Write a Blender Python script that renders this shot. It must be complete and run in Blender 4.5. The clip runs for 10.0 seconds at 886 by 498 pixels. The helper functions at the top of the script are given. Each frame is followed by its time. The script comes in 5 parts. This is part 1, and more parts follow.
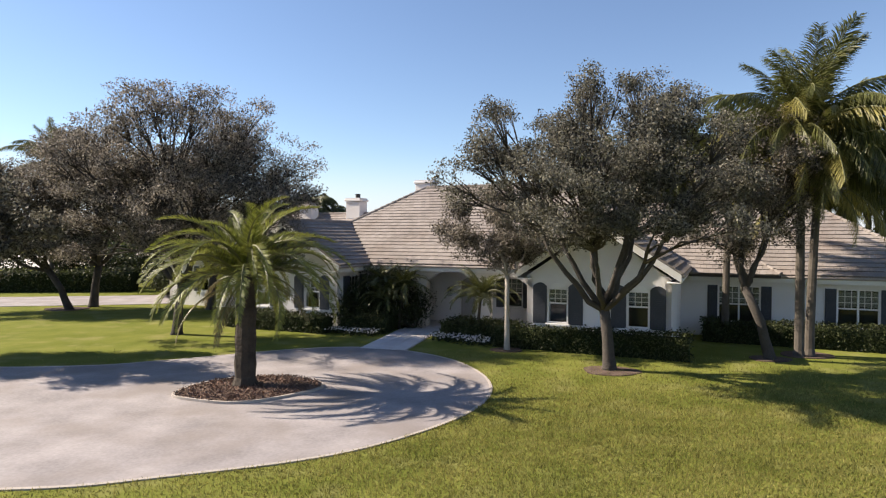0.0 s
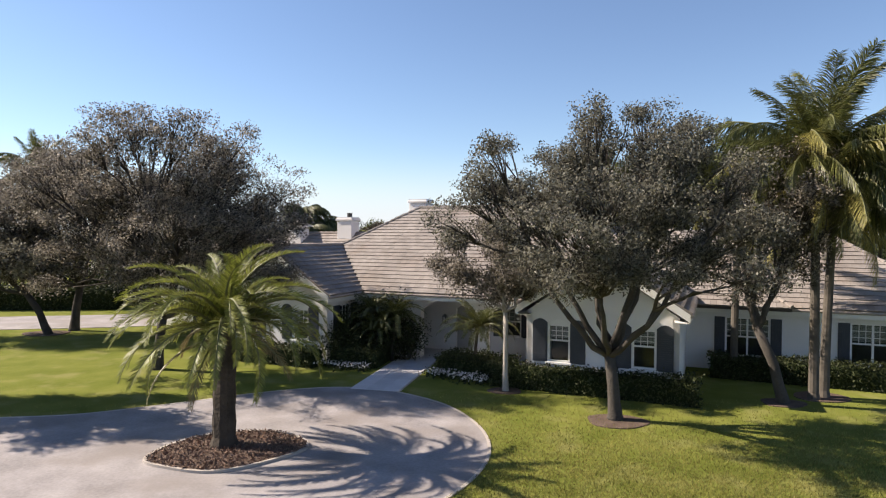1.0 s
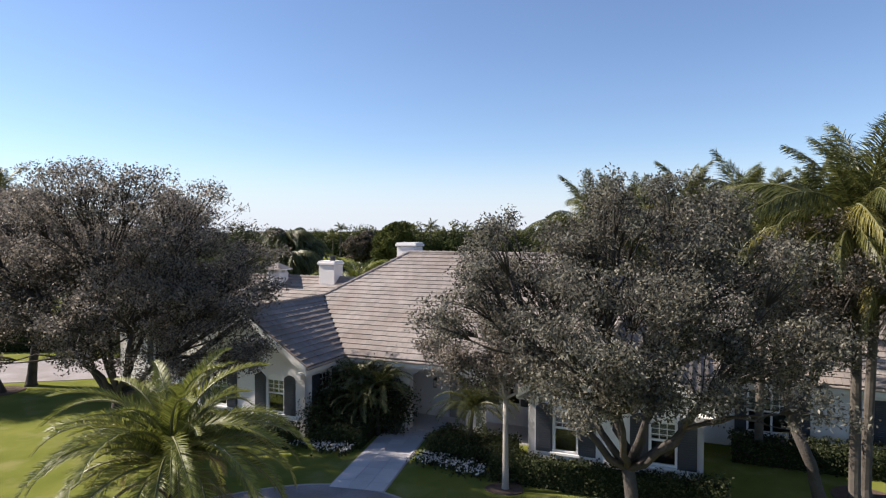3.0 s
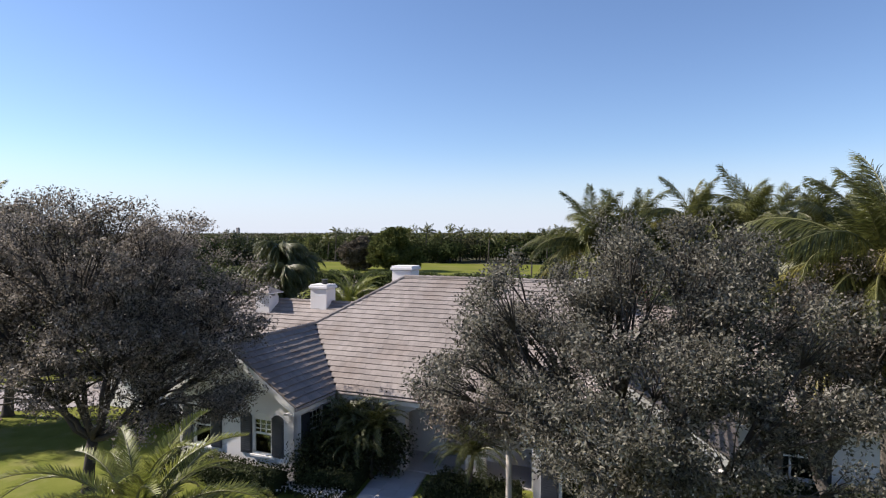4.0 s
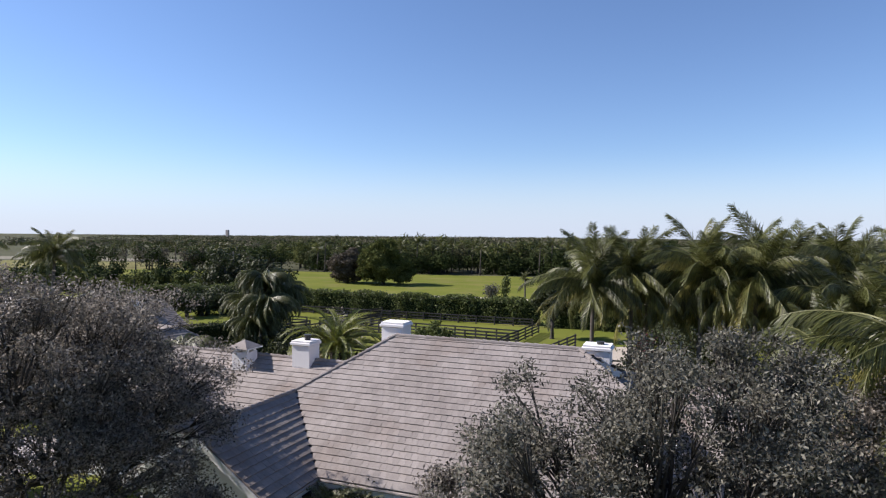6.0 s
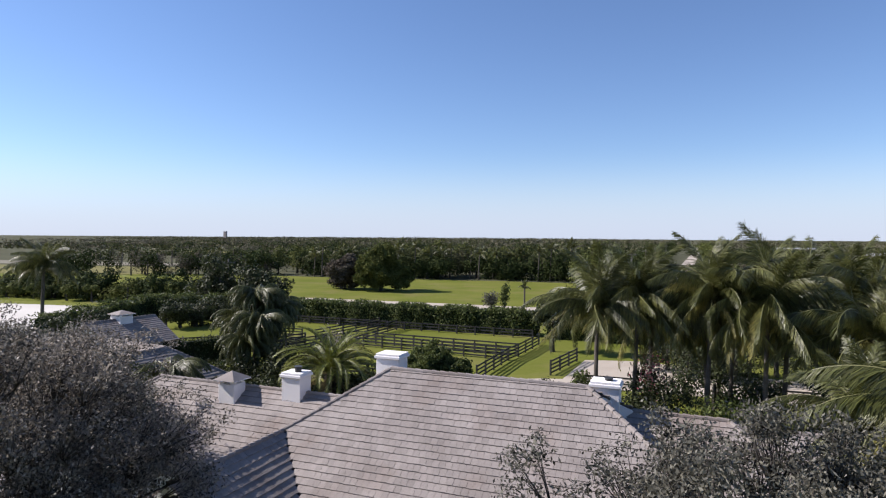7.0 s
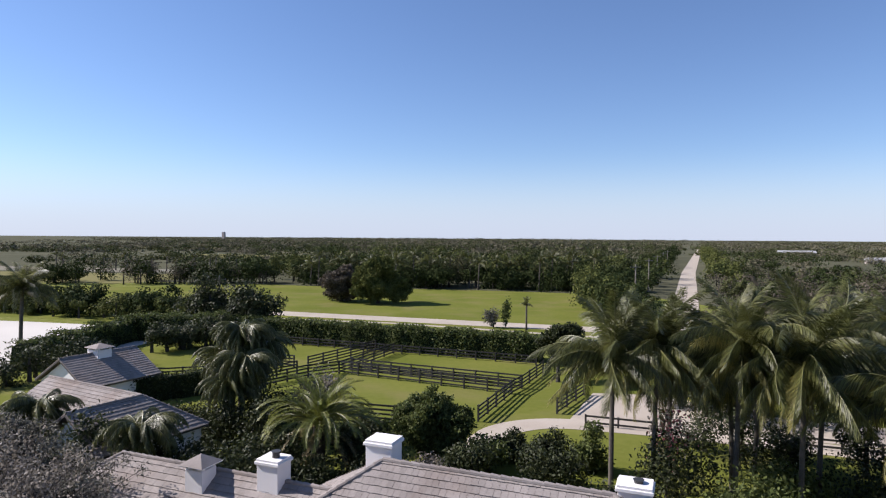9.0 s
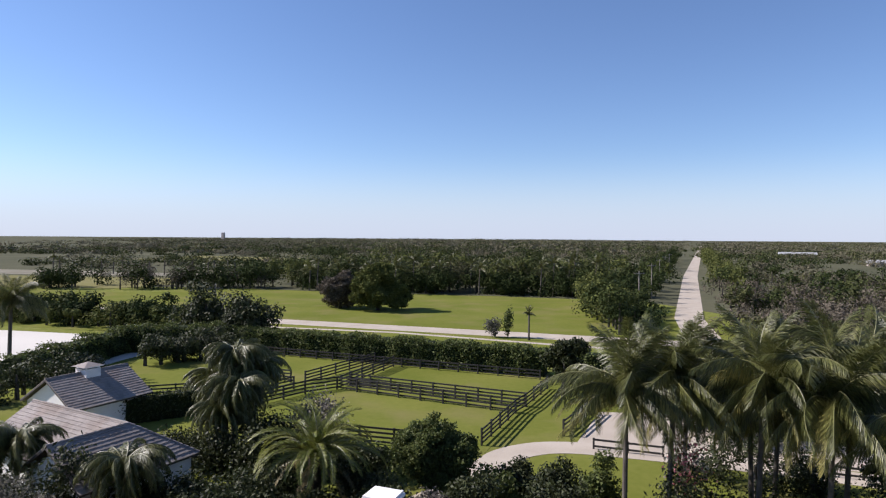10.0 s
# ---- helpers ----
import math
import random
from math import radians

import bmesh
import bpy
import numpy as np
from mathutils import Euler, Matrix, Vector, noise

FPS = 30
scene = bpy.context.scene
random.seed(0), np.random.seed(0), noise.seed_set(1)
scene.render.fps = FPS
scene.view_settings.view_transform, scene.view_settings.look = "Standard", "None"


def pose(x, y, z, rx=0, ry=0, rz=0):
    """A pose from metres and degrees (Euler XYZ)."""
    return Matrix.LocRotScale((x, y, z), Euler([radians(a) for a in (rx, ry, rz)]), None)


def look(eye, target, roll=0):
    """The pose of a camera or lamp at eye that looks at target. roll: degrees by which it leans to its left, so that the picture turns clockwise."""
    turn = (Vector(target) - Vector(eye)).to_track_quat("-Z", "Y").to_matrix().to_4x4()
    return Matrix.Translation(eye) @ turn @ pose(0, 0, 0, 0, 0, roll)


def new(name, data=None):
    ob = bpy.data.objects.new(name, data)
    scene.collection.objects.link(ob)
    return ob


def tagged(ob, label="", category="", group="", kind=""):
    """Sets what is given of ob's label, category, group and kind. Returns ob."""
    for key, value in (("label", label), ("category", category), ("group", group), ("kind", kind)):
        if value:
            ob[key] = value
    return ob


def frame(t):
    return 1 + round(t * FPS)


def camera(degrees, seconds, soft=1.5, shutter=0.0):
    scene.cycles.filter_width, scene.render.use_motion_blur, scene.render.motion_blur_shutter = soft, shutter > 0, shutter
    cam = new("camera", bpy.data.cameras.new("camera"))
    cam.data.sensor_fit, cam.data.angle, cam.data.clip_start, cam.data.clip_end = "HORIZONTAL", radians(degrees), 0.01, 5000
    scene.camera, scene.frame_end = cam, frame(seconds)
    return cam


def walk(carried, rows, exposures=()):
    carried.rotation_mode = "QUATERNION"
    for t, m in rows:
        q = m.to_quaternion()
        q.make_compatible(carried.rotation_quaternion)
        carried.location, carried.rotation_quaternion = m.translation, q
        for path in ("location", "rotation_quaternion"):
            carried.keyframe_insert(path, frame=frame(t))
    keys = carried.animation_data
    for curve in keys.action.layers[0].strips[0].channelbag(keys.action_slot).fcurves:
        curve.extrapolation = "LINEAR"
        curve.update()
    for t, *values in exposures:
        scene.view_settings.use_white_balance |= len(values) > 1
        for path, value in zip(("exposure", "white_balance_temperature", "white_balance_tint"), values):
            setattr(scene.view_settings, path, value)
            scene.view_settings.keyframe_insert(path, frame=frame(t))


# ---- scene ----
cam = camera(71.0, 10.0, soft=1.2)
PATH = [
    (0, (0.85, -0.024, 4.325), (0.707, 1.97, 4.282), 0.2),
    (0.5, (0.803, 0.589, 4.917), (0.668, 2.584, 4.875), 0.2),
    (1, (0.757, 1.287, 5.638), (0.63, 3.282, 5.588), 0.2),
    (1.5, (0.655, 1.917, 6.377), (0.538, 3.913, 6.317), 0.1),
    (2, (0.755, 2.686, 6.973), (0.636, 4.682, 6.911), -0.0),
    (2.5, (0.659, 3.318, 7.539), (0.553, 5.314, 7.481), 0.1),
    (4, (0.414, 5.515, 9.198), (0.331, 7.513, 9.145), 0.1),
    (4.5, (0.348, 6.004, 9.71), (0.275, 8.002, 9.665), 0.6),
    (5, (0.29, 6.612, 10.269), (0.224, 8.61, 10.227), 0.7),
    (5.5, (0.168, 7.295, 10.805), (0.112, 9.294, 10.764), 0.6),
    (6.8, (0.079, 9.477, 12.41), (0.029, 11.476, 12.364), 0.4),
    (7, (0.063, 9.72, 12.562), (0.016, 11.719, 12.522), 0.4),
    (7.5, (0.046, 10.577, 13.167), (0.001, 12.576, 13.128), 0.4),
    (8, (0.03, 11.419, 13.762), (-0.014, 13.418, 13.723), 0.4),
    (8.5, (-0.018, 12.359, 14.419), (-0.061, 14.358, 14.379), 0.4),
    (9, (-0.083, 13.381, 15.055), (-0.126, 15.38, 15.015), 0.4),
    (9.5, (-0.216, 14.394, 15.653), (-0.257, 16.394, 15.614), 0.4),
    (10, (-0.31, 15.427, 16.271), (-0.352, 17.426, 16.232), 0.4),
]
walk(cam, [(t, look(eye, target, roll)) for t, eye, target, roll in PATH], [(0.0, 1.09, 7600, 12), (2.5, 0.98, 7150, 13), (4.5, 0.85, 6650, 14), (7.0, 0.72, 6400, 15), (10.0, 0.68, 6400, 16)])

# ---- world, sun, exposure ----
SUN_EL, SUN_AZ = 37.0, -81.0
world = bpy.data.worlds.new("sky")
scene.world = world
world.use_nodes = True
wn = world.node_tree
wn.nodes.clear()
w_out = wn.nodes.new("ShaderNodeOutputWorld")
w_bg = wn.nodes.new("ShaderNodeBackground")
w_sky = wn.nodes.new("ShaderNodeTexSky")
w_sky.sky_type = "NISHITA"
w_sky.sun_disc = False
w_sky.sun_elevation, w_sky.sun_rotation = radians(SUN_EL), radians(SUN_AZ)
w_sky.air_density, w_sky.dust_density, w_sky.ozone_density = 0.95, 0.1, 4.6
w_bg.inputs["Strength"].default_value = 0.084
w_tint = wn.nodes.new("ShaderNodeMix")
w_tint.data_type, w_tint.blend_type = "RGBA", "MULTIPLY"
w_tint.inputs["Factor"].default_value = 1.0
w_tint.inputs["B"].default_value = (0.985, 1.0, 1.07, 1)
# pale haze low over the whole horizon
w_co = wn.nodes.new("ShaderNodeTexCoord")
w_up = wn.nodes.new("ShaderNodeSeparateXYZ")
w_low = wn.nodes.new("ShaderNodeMapRange")
w_low.interpolation_type = "SMOOTHERSTEP"
w_low.inputs["From Min"].default_value, w_low.inputs["From Max"].default_value = -0.02, 0.15
w_low.inputs["To Min"].default_value, w_low.inputs["To Max"].default_value = 0.85, 0.0
w_haze = wn.nodes.new("ShaderNodeMix")
w_haze.data_type = "RGBA"
w_haze.inputs["B"].default_value = (4.5, 5.15, 6.0, 1)
wn.links.new(w_co.outputs["Generated"], w_up.inputs[0])
wn.links.new(w_up.outputs["Z"], w_low.inputs["Value"])
wn.links.new(w_low.outputs["Result"], w_haze.inputs["Factor"])
wn.links.new(w_sky.outputs[0], w_haze.inputs["A"])
wn.links.new(w_haze.outputs["Result"], w_tint.inputs["A"])
wn.links.new(w_tint.outputs["Result"], w_bg.inputs[0])
wn.links.new(w_bg.outputs[0], w_out.inputs[0])
sun_data = bpy.data.lights.new("sun", "SUN")
sun_data.energy, sun_data.angle, sun_data.color = 5.0, radians(0.55), (1.0, 0.95, 0.89)
sun = new("sun", sun_data)
sun.matrix_world = look((0, 0, 0), (-math.sin(radians(SUN_AZ)) * math.cos(radians(SUN_EL)), -math.cos(radians(SUN_AZ)) * math.cos(radians(SUN_EL)), -math.sin(radians(SUN_EL))))


# ---- materials ----
def surface(name, dark, light, scale=1.0, fine=30.0, rough=0.8, bump=0.3, dist=0.02, per="", spread=0.25, translucent=0.0, spec=0.5, stain=None, metal=0.0):
    """Base colour between two tones by coarse and fine noise; per: 'island' or 'object' varies brightness piece by piece."""
    m = bpy.data.materials.new(name)
    m.use_nodes = True
    nt = m.node_tree
    N, L = nt.nodes, nt.links
    b = N["Principled BSDF"]
    b.inputs["Roughness"].default_value = rough
    b.inputs["Metallic"].default_value = metal
    b.inputs["Specular IOR Level"].default_value = spec
    geo = N.new("ShaderNodeNewGeometry")
    n1 = N.new("ShaderNodeTexNoise")
    n1.inputs["Scale"].default_value = scale
    n1.inputs["Detail"].default_value = 4
    n2 = N.new("ShaderNodeTexNoise")
    n2.inputs["Scale"].default_value = fine
    n2.inputs["Detail"].default_value = 3
    L.new(geo.outputs["Position"], n1.inputs["Vector"])
    L.new(geo.outputs["Position"], n2.inputs["Vector"])
    add = N.new("ShaderNodeMath")
    add.operation = "MULTIPLY_ADD"
    L.new(n2.outputs["Fac"], add.inputs[0])
    add.inputs[1].default_value = 0.6
    sub = N.new("ShaderNodeMath")
    sub.operation = "MULTIPLY_ADD"
    L.new(n1.outputs["Fac"], sub.inputs[0])
    sub.inputs[1].default_value = 1.3
    sub.inputs[2].default_value = -0.45
    L.new(sub.outputs[0], add.inputs[2])
    ramp = N.new("ShaderNodeMix")
    ramp.data_type = "RGBA"
    L.new(add.outputs[0], ramp.inputs["Factor"])
    ramp.inputs["A"].default_value = (*dark, 1)
    ramp.inputs["B"].default_value = (*light, 1)
    col = ramp.outputs["Result"]
    if stain:
        n3 = N.new("ShaderNodeTexNoise")
        n3.inputs["Scale"].default_value = stain[1]
        n3.inputs["Detail"].default_value = 5
        L.new(geo.outputs["Position"], n3.inputs["Vector"])
        mr = N.new("ShaderNodeMapRange")
        mr.inputs["From Min"].default_value, mr.inputs["From Max"].default_value = stain[2], stain[2] + 0.18
        mr.inputs["To Max"].default_value = stain[3]
        L.new(n3.outputs["Fac"], mr.inputs["Value"])
        mx = N.new("ShaderNodeMix")
        mx.data_type = "RGBA"
        L.new(mr.outputs["Result"], mx.inputs["Factor"])
        L.new(col, mx.inputs["A"])
        mx.inputs["B"].default_value = (*stain[0], 1)
        col = mx.outputs["Result"]
    if per:
        if per == "island":
            rnd = geo.outputs["Random Per Island"]
        else:
            rnd = N.new("ShaderNodeObjectInfo").outputs["Random"]
        hs = N.new("ShaderNodeHueSaturation")
        mv = N.new("ShaderNodeMapRange")
        mv.inputs["To Min"].default_value, mv.inputs["To Max"].default_value = 1 - spread, 1 + spread
        L.new(rnd, mv.inputs["Value"])
        L.new(mv.outputs["Result"], hs.inputs["Value"])
        L.new(col, hs.inputs["Color"])
        col = hs.outputs["Color"]
    L.new(col, b.inputs["Base Color"])
    if bump > 0:
        bp = N.new("ShaderNodeBump")
        bp.inputs["Strength"].default_value = bump
        bp.inputs["Distance"].default_value = dist
        L.new(n2.outputs["Fac"], bp.inputs["Height"])
        L.new(bp.outputs["Normal"], b.inputs["Normal"])
    if translucent:
        tr = N.new("ShaderNodeBsdfTranslucent")
        L.new(col, tr.inputs["Color"])
        ms = N.new("ShaderNodeMixShader")
        ms.inputs[0].default_value = translucent
        L.new(b.outputs[0], ms.inputs[1])
        L.new(tr.outputs[0], ms.inputs[2])
        L.new(ms.outputs[0], N["Material Output"].inputs["Surface"])
    return m


M_lawn = surface("lawn", (0.088, 0.112, 0.018), (0.19, 0.195, 0.05), 0.7, 34, 0.95, 0.4, 0.04, spec=0.03, stain=((0.30, 0.26, 0.13), 0.8, 0.52, 0.35))
M_blade = surface("grass_blade", (0.125, 0.135, 0.03), (0.30, 0.265, 0.09), 0.7, 3, 0.7, 0, per="island", spread=0.45, translucent=0.45, spec=0.15)
M_field = surface("pasture", (0.088, 0.110, 0.017), (0.162, 0.166, 0.04), 0.09, 1.6, 0.95, 0.6, 0.05, spec=0.02, stain=((0.19, 0.16, 0.072), 0.13, 0.5, 0.45))
# scrub ground: distance haze is put into its paler, greyer olive
M_scrub = surface("scrub_floor", (0.055, 0.06, 0.036), (0.115, 0.11, 0.07), 0.02, 0.6, 0.95, 0.5, 0.2, spec=0.02)
M_concrete = surface("drive_concrete", (0.135, 0.122, 0.124), (0.355, 0.325, 0.325), 0.8, 14, 0.85, 0.35, 0.005, stain=((0.18, 0.152, 0.138), 0.5, 0.47, 0.6))
M_curb = surface("curb_concrete", (0.3, 0.265, 0.235), (0.42, 0.37, 0.33), 1.5, 40, 0.85, 0.2, 0.004)
M_paver = surface("walk_paver", (0.43, 0.41, 0.42), (0.58, 0.56, 0.56), 1.2, 40, 0.8, 0.25, 0.004, per="object", spread=0.1)
M_mulch = surface("mulch", (0.07, 0.048, 0.04), (0.18, 0.13, 0.105), 2.5, 28, 0.95, 1.0, 0.05, spec=0.1)
M_chip = surface("mulch_chip", (0.11, 0.068, 0.052), (0.25, 0.165, 0.13), 2, 20, 0.9, 0, per="island", spread=0.4, spec=0.1)
M_gravel = surface("shell_rock", (0.31, 0.265, 0.215), (0.46, 0.405, 0.34), 0.3, 12, 0.95, 0.4, 0.02, spec=0.1, stain=((0.33, 0.29, 0.23), 0.15, 0.55, 0.5))
M_sand = surface("arena_sand", (0.46, 0.43, 0.39), (0.58, 0.55, 0.5), 0.06, 4, 0.95, 0.3, 0.02, spec=0.1)
M_stucco = surface("stucco", (0.66, 0.635, 0.625), (0.78, 0.755, 0.74), 0.8, 60, 0.9, 0.35, 0.006, spec=0.2)
M_trim = surface("white_trim", (0.70, 0.68, 0.66), (0.80, 0.78, 0.76), 1.5, 30, 0.55, 0.05, 0.002)
M_gutter = surface("gutter", (0.26, 0.22, 0.2), (0.36, 0.31, 0.28), 2, 30, 0.5, 0)
M_tile = surface("roof_tile", (0.172, 0.148, 0.135), (0.32, 0.286, 0.265), 0.6, 16, 0.85, 0.5, 0.012, per="island", spread=0.1, spec=0.2, stain=((0.20, 0.155, 0.13), 0.5, 0.5, 0.6))
M_tile_one = surface("roof_tile_piece", (0.172, 0.148, 0.135), (0.32, 0.286, 0.265), 0.6, 16, 0.85, 0.5, 0.012, per="object", spread=0.1, spec=0.2, stain=((0.20, 0.155, 0.13), 0.5, 0.5, 0.6))
M_deck = surface("roof_deck", (0.05, 0.042, 0.04), (0.09, 0.075, 0.07), 1, 20, 0.9, 0.3)
M_shutter = surface("shutter_paint", (0.022, 0.026, 0.036), (0.045, 0.05, 0.062), 2, 30, 0.55, 0.05, 0.002)
M_door = surface("door_paint", (0.25, 0.245, 0.24), (0.34, 0.33, 0.32), 2, 30, 0.5, 0.05)
M_dark = surface("dark_metal", (0.02, 0.02, 0.02), (0.05, 0.048, 0.045), 3, 30, 0.5, 0.05)
# dimness of unlit rooms, put into the colour of boards behind the windows
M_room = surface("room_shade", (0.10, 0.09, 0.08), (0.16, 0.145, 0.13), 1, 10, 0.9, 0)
M_blind = surface("blind", (0.5, 0.48, 0.46), (0.62, 0.6, 0.57), 1, 10, 0.8, 0)
M_bark = surface("bark", (0.032, 0.028, 0.025), (0.095, 0.084, 0.075), 2.0, 18, 0.95, 0.9, 0.03, spec=0.15)
M_bark_pale = surface("pale_bark", (0.26, 0.23, 0.20), (0.42, 0.38, 0.34), 2.0, 18, 0.95, 0.6, 0.02, spec=0.2)
M_palm_bark = surface("palm_bark", (0.028, 0.024, 0.02), (0.085, 0.07, 0.058), 2.0, 14, 0.95, 0.9, 0.03, spec=0.15)
M_coco_bark = surface("coconut_bark", (0.045, 0.038, 0.032), (0.135, 0.118, 0.10), 1.5, 10, 0.9, 0.6, 0.02, spec=0.2)
M_leaf = surface("grey_leaf", (0.047, 0.046, 0.034), (0.215, 0.202, 0.162), 0.8, 3, 0.5, 0, per="island", spread=0.8, translucent=0.36, spec=0.2)
M_leaf_brown = surface("bronze_leaf", (0.066, 0.057, 0.046), (0.275, 0.242, 0.202), 0.8, 3, 0.5, 0, per="island", spread=0.8, translucent=0.36, spec=0.2)
M_leaf_green = surface("green_leaf", (0.048, 0.066, 0.018), (0.115, 0.135, 0.04), 0.6, 3, 0.6, 0, per="island", spread=0.5, translucent=0.3, spec=0.2)
M_leaf_dark = surface("dark_leaf", (0.019, 0.026, 0.01), (0.054, 0.063, 0.023), 0.6, 3, 0.6, 0, per="island", spread=0.55, translucent=0.25, spec=0.22)
M_wood_far = surface("woodland_leaf", (0.022, 0.033, 0.012), (0.095, 0.102, 0.04), 0.09, 0.6, 0.6, 0, per="island", spread=0.35, translucent=0.15, spec=0.02, stain=((0.12, 0.10, 0.065), 0.03, 0.5, 0.55))
# brownish scrub, its colour also greyed to stand for distance haze
M_scrub_leaf = surface("scrub_leaf", (0.065, 0.066, 0.04), (0.165, 0.145, 0.10), 0.03, 0.25, 0.8, 0, per="island", spread=0.3, translucent=0.1, spec=0.05)
M_wood_dark = surface("shady_woodland_leaf", (0.016, 0.026, 0.009), (0.055, 0.068, 0.024), 0.09, 0.6, 0.6, 0, per="island", spread=0.4, translucent=0.12, spec=0.02)
M_wood_olive = surface("olive_woodland_leaf", (0.048, 0.06, 0.017), (0.128, 0.136, 0.044), 0.09, 0.6, 0.6, 0, per="island", spread=0.35, translucent=0.15, spec=0.02)
M_wood_grey = surface("bare_twig_crowns", (0.07, 0.06, 0.046), (0.15, 0.127, 0.098), 0.09, 0.6, 0.8, 0, per="island", spread=0.35, translucent=0.1, spec=0.02)
M_bare = surface("bare_ground", (0.13, 0.12, 0.085), (0.27, 0.25, 0.20), 0.06, 0.5, 0.95, 0.4, 0.1, spec=0.02)
M_dry = surface("dry_meadow", (0.12, 0.115, 0.045), (0.22, 0.20, 0.09), 0.03, 0.5, 0.95, 0.5, 0.1, spec=0.02)
M_frond = surface("date_frond", (0.085, 0.115, 0.018), (0.26, 0.26, 0.065), 0.8, 3, 0.45, 0, per="island", spread=0.45, translucent=0.35, spec=0.35)
M_frond_old = surface("old_frond", (0.13, 0.10, 0.045), (0.26, 0.20, 0.09), 0.8, 3, 0.55, 0, per="island", spread=0.35, translucent=0.3, spec=0.3)
M_coco = surface("coconut_frond", (0.03, 0.042, 0.01), (0.165, 0.165, 0.05), 0.5, 3, 0.42, 0, per="island", spread=0.55, translucent=0.32, spec=0.45)
M_coco_old = surface("yellow_frond", (0.17, 0.155, 0.04), (0.33, 0.29, 0.095), 0.5, 3, 0.5, 0, per="island", spread=0.35, translucent=0.35, spec=0.35)
M_rachis = surface("rachis", (0.075, 0.08, 0.026), (0.17, 0.16, 0.06), 2, 9, 0.5, 0)
M_flower = surface("white_petal", (0.62, 0.6, 0.6), (0.8, 0.78, 0.78), 2, 9, 0.6, 0, per="island", spread=0.15, translucent=0.2)
M_pink = surface("pink_petal", (0.45, 0.10, 0.14), (0.62, 0.2, 0.26), 2, 9, 0.6, 0, per="island", spread=0.2, translucent=0.3)
M_fence = surface("black_fence_paint", (0.012, 0.011, 0.011), (0.032, 0.029, 0.027), 2, 20, 0.7, 0.2, 0.004)
# near-black green: the shade between a hedge's leaves, put into its core's colour
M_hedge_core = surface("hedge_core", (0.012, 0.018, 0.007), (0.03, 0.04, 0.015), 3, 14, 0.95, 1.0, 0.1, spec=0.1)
M_far_roof = surface("metal_roof", (0.26, 0.26, 0.26), (0.36, 0.36, 0.35), 0.5, 5, 0.5, 0)
M_pole = surface("weathered_pole", (0.14, 0.12, 0.10), (0.25, 0.22, 0.19), 1, 12, 0.9, 0.3)

M_glass = bpy.data.materials.new("window_glass")
M_glass.use_nodes = True
g_nt = M_glass.node_tree
g_nt.nodes.clear()
g_out = g_nt.nodes.new("ShaderNodeOutputMaterial")
g_tr = g_nt.nodes.new("ShaderNodeBsdfTransparent")
g_tr.inputs[0].default_value = (0.75, 0.8, 0.8, 1)
g_gl = g_nt.nodes.new("ShaderNodeBsdfGlossy")
g_gl.inputs["Roughness"].default_value = 0.02
g_fr = g_nt.nodes.new("ShaderNodeFresnel")
g_fr.inputs[0].default_value = 1.5
g_mx = g_nt.nodes.new("ShaderNodeMixShader")
g_nt.links.new(g_fr.outputs[0], g_mx.inputs[0])
g_nt.links.new(g_tr.outputs[0], g_mx.inputs[1])
g_nt.links.new(g_gl.outputs[0], g_mx.inputs[2])
g_nt.links.new(g_mx.outputs[0], g_out.inputs[0])


# ---- mesh helpers ----
def mesh_of(name, verts, faces, *mats):
    me = bpy.data.meshes.new(name)
    me.from_pydata(verts, [], faces)
    for m in mats:
        me.materials.append(m)
    me.update()
    return me


def empty(name, m=None, **tags):
    e = new(name)
    if m is not None:
        e.matrix_basis = m
    return tagged(e, **tags)


def part(name, data, material, parent, label="", smooth=False):
    """Links a bmesh, or a ready mesh, as one object under a thing or part."""
    if isinstance(data, bmesh.types.BMesh):
        bmesh.ops.recalc_face_normals(data, faces=data.faces)
        me = bpy.data.meshes.new(name)
        data.to_mesh(me)
        data.free()
        if material:
            me.materials.append(material)
    else:
        me = data
    if smooth:
        me.shade_smooth()
    ob = new(name, me)
    ob.parent = parent
    if label:
        ob["label"] = label
    return ob


def single(name, data, material, label, category, kind="", group="", smooth=False):
    return tagged(part(name, data, material, None, smooth=smooth), label, category, group, kind)


def box(bm, lo, hi, m=None, bevel=0.0):
    c = [(a + b) / 2 for a, b in zip(lo, hi)]
    s = [abs(b - a) for a, b in zip(lo, hi)]
    mat = Matrix.Translation(c) @ Matrix.Diagonal((*s, 1))
    r = bmesh.ops.create_cube(bm, size=1.0, matrix=(m @ mat) if m else mat)
    if bevel:
        edges = list({e for v in r["verts"] for e in v.link_edges})
        bmesh.ops.bevel(bm, geom=edges, offset=bevel, segments=1, affect="EDGES")
    return bm


def box_mesh(lo, hi, bevel=0.0):
    return box(bmesh.new(), lo, hi, bevel=bevel)


def prism(bm, outline, z0, z1):
    """Upright prism over a plan outline."""
    lower = [bm.verts.new((x, y, z0)) for x, y in outline]
    upper = [bm.verts.new((x, y, z1)) for x, y in outline]
    n = len(outline)
    bm.faces.new(upper)
    bm.faces.new(lower[::-1])
    for i in range(n):
        bm.faces.new((lower[i], lower[(i + 1) % n], upper[(i + 1) % n], upper[i]))
    return bm


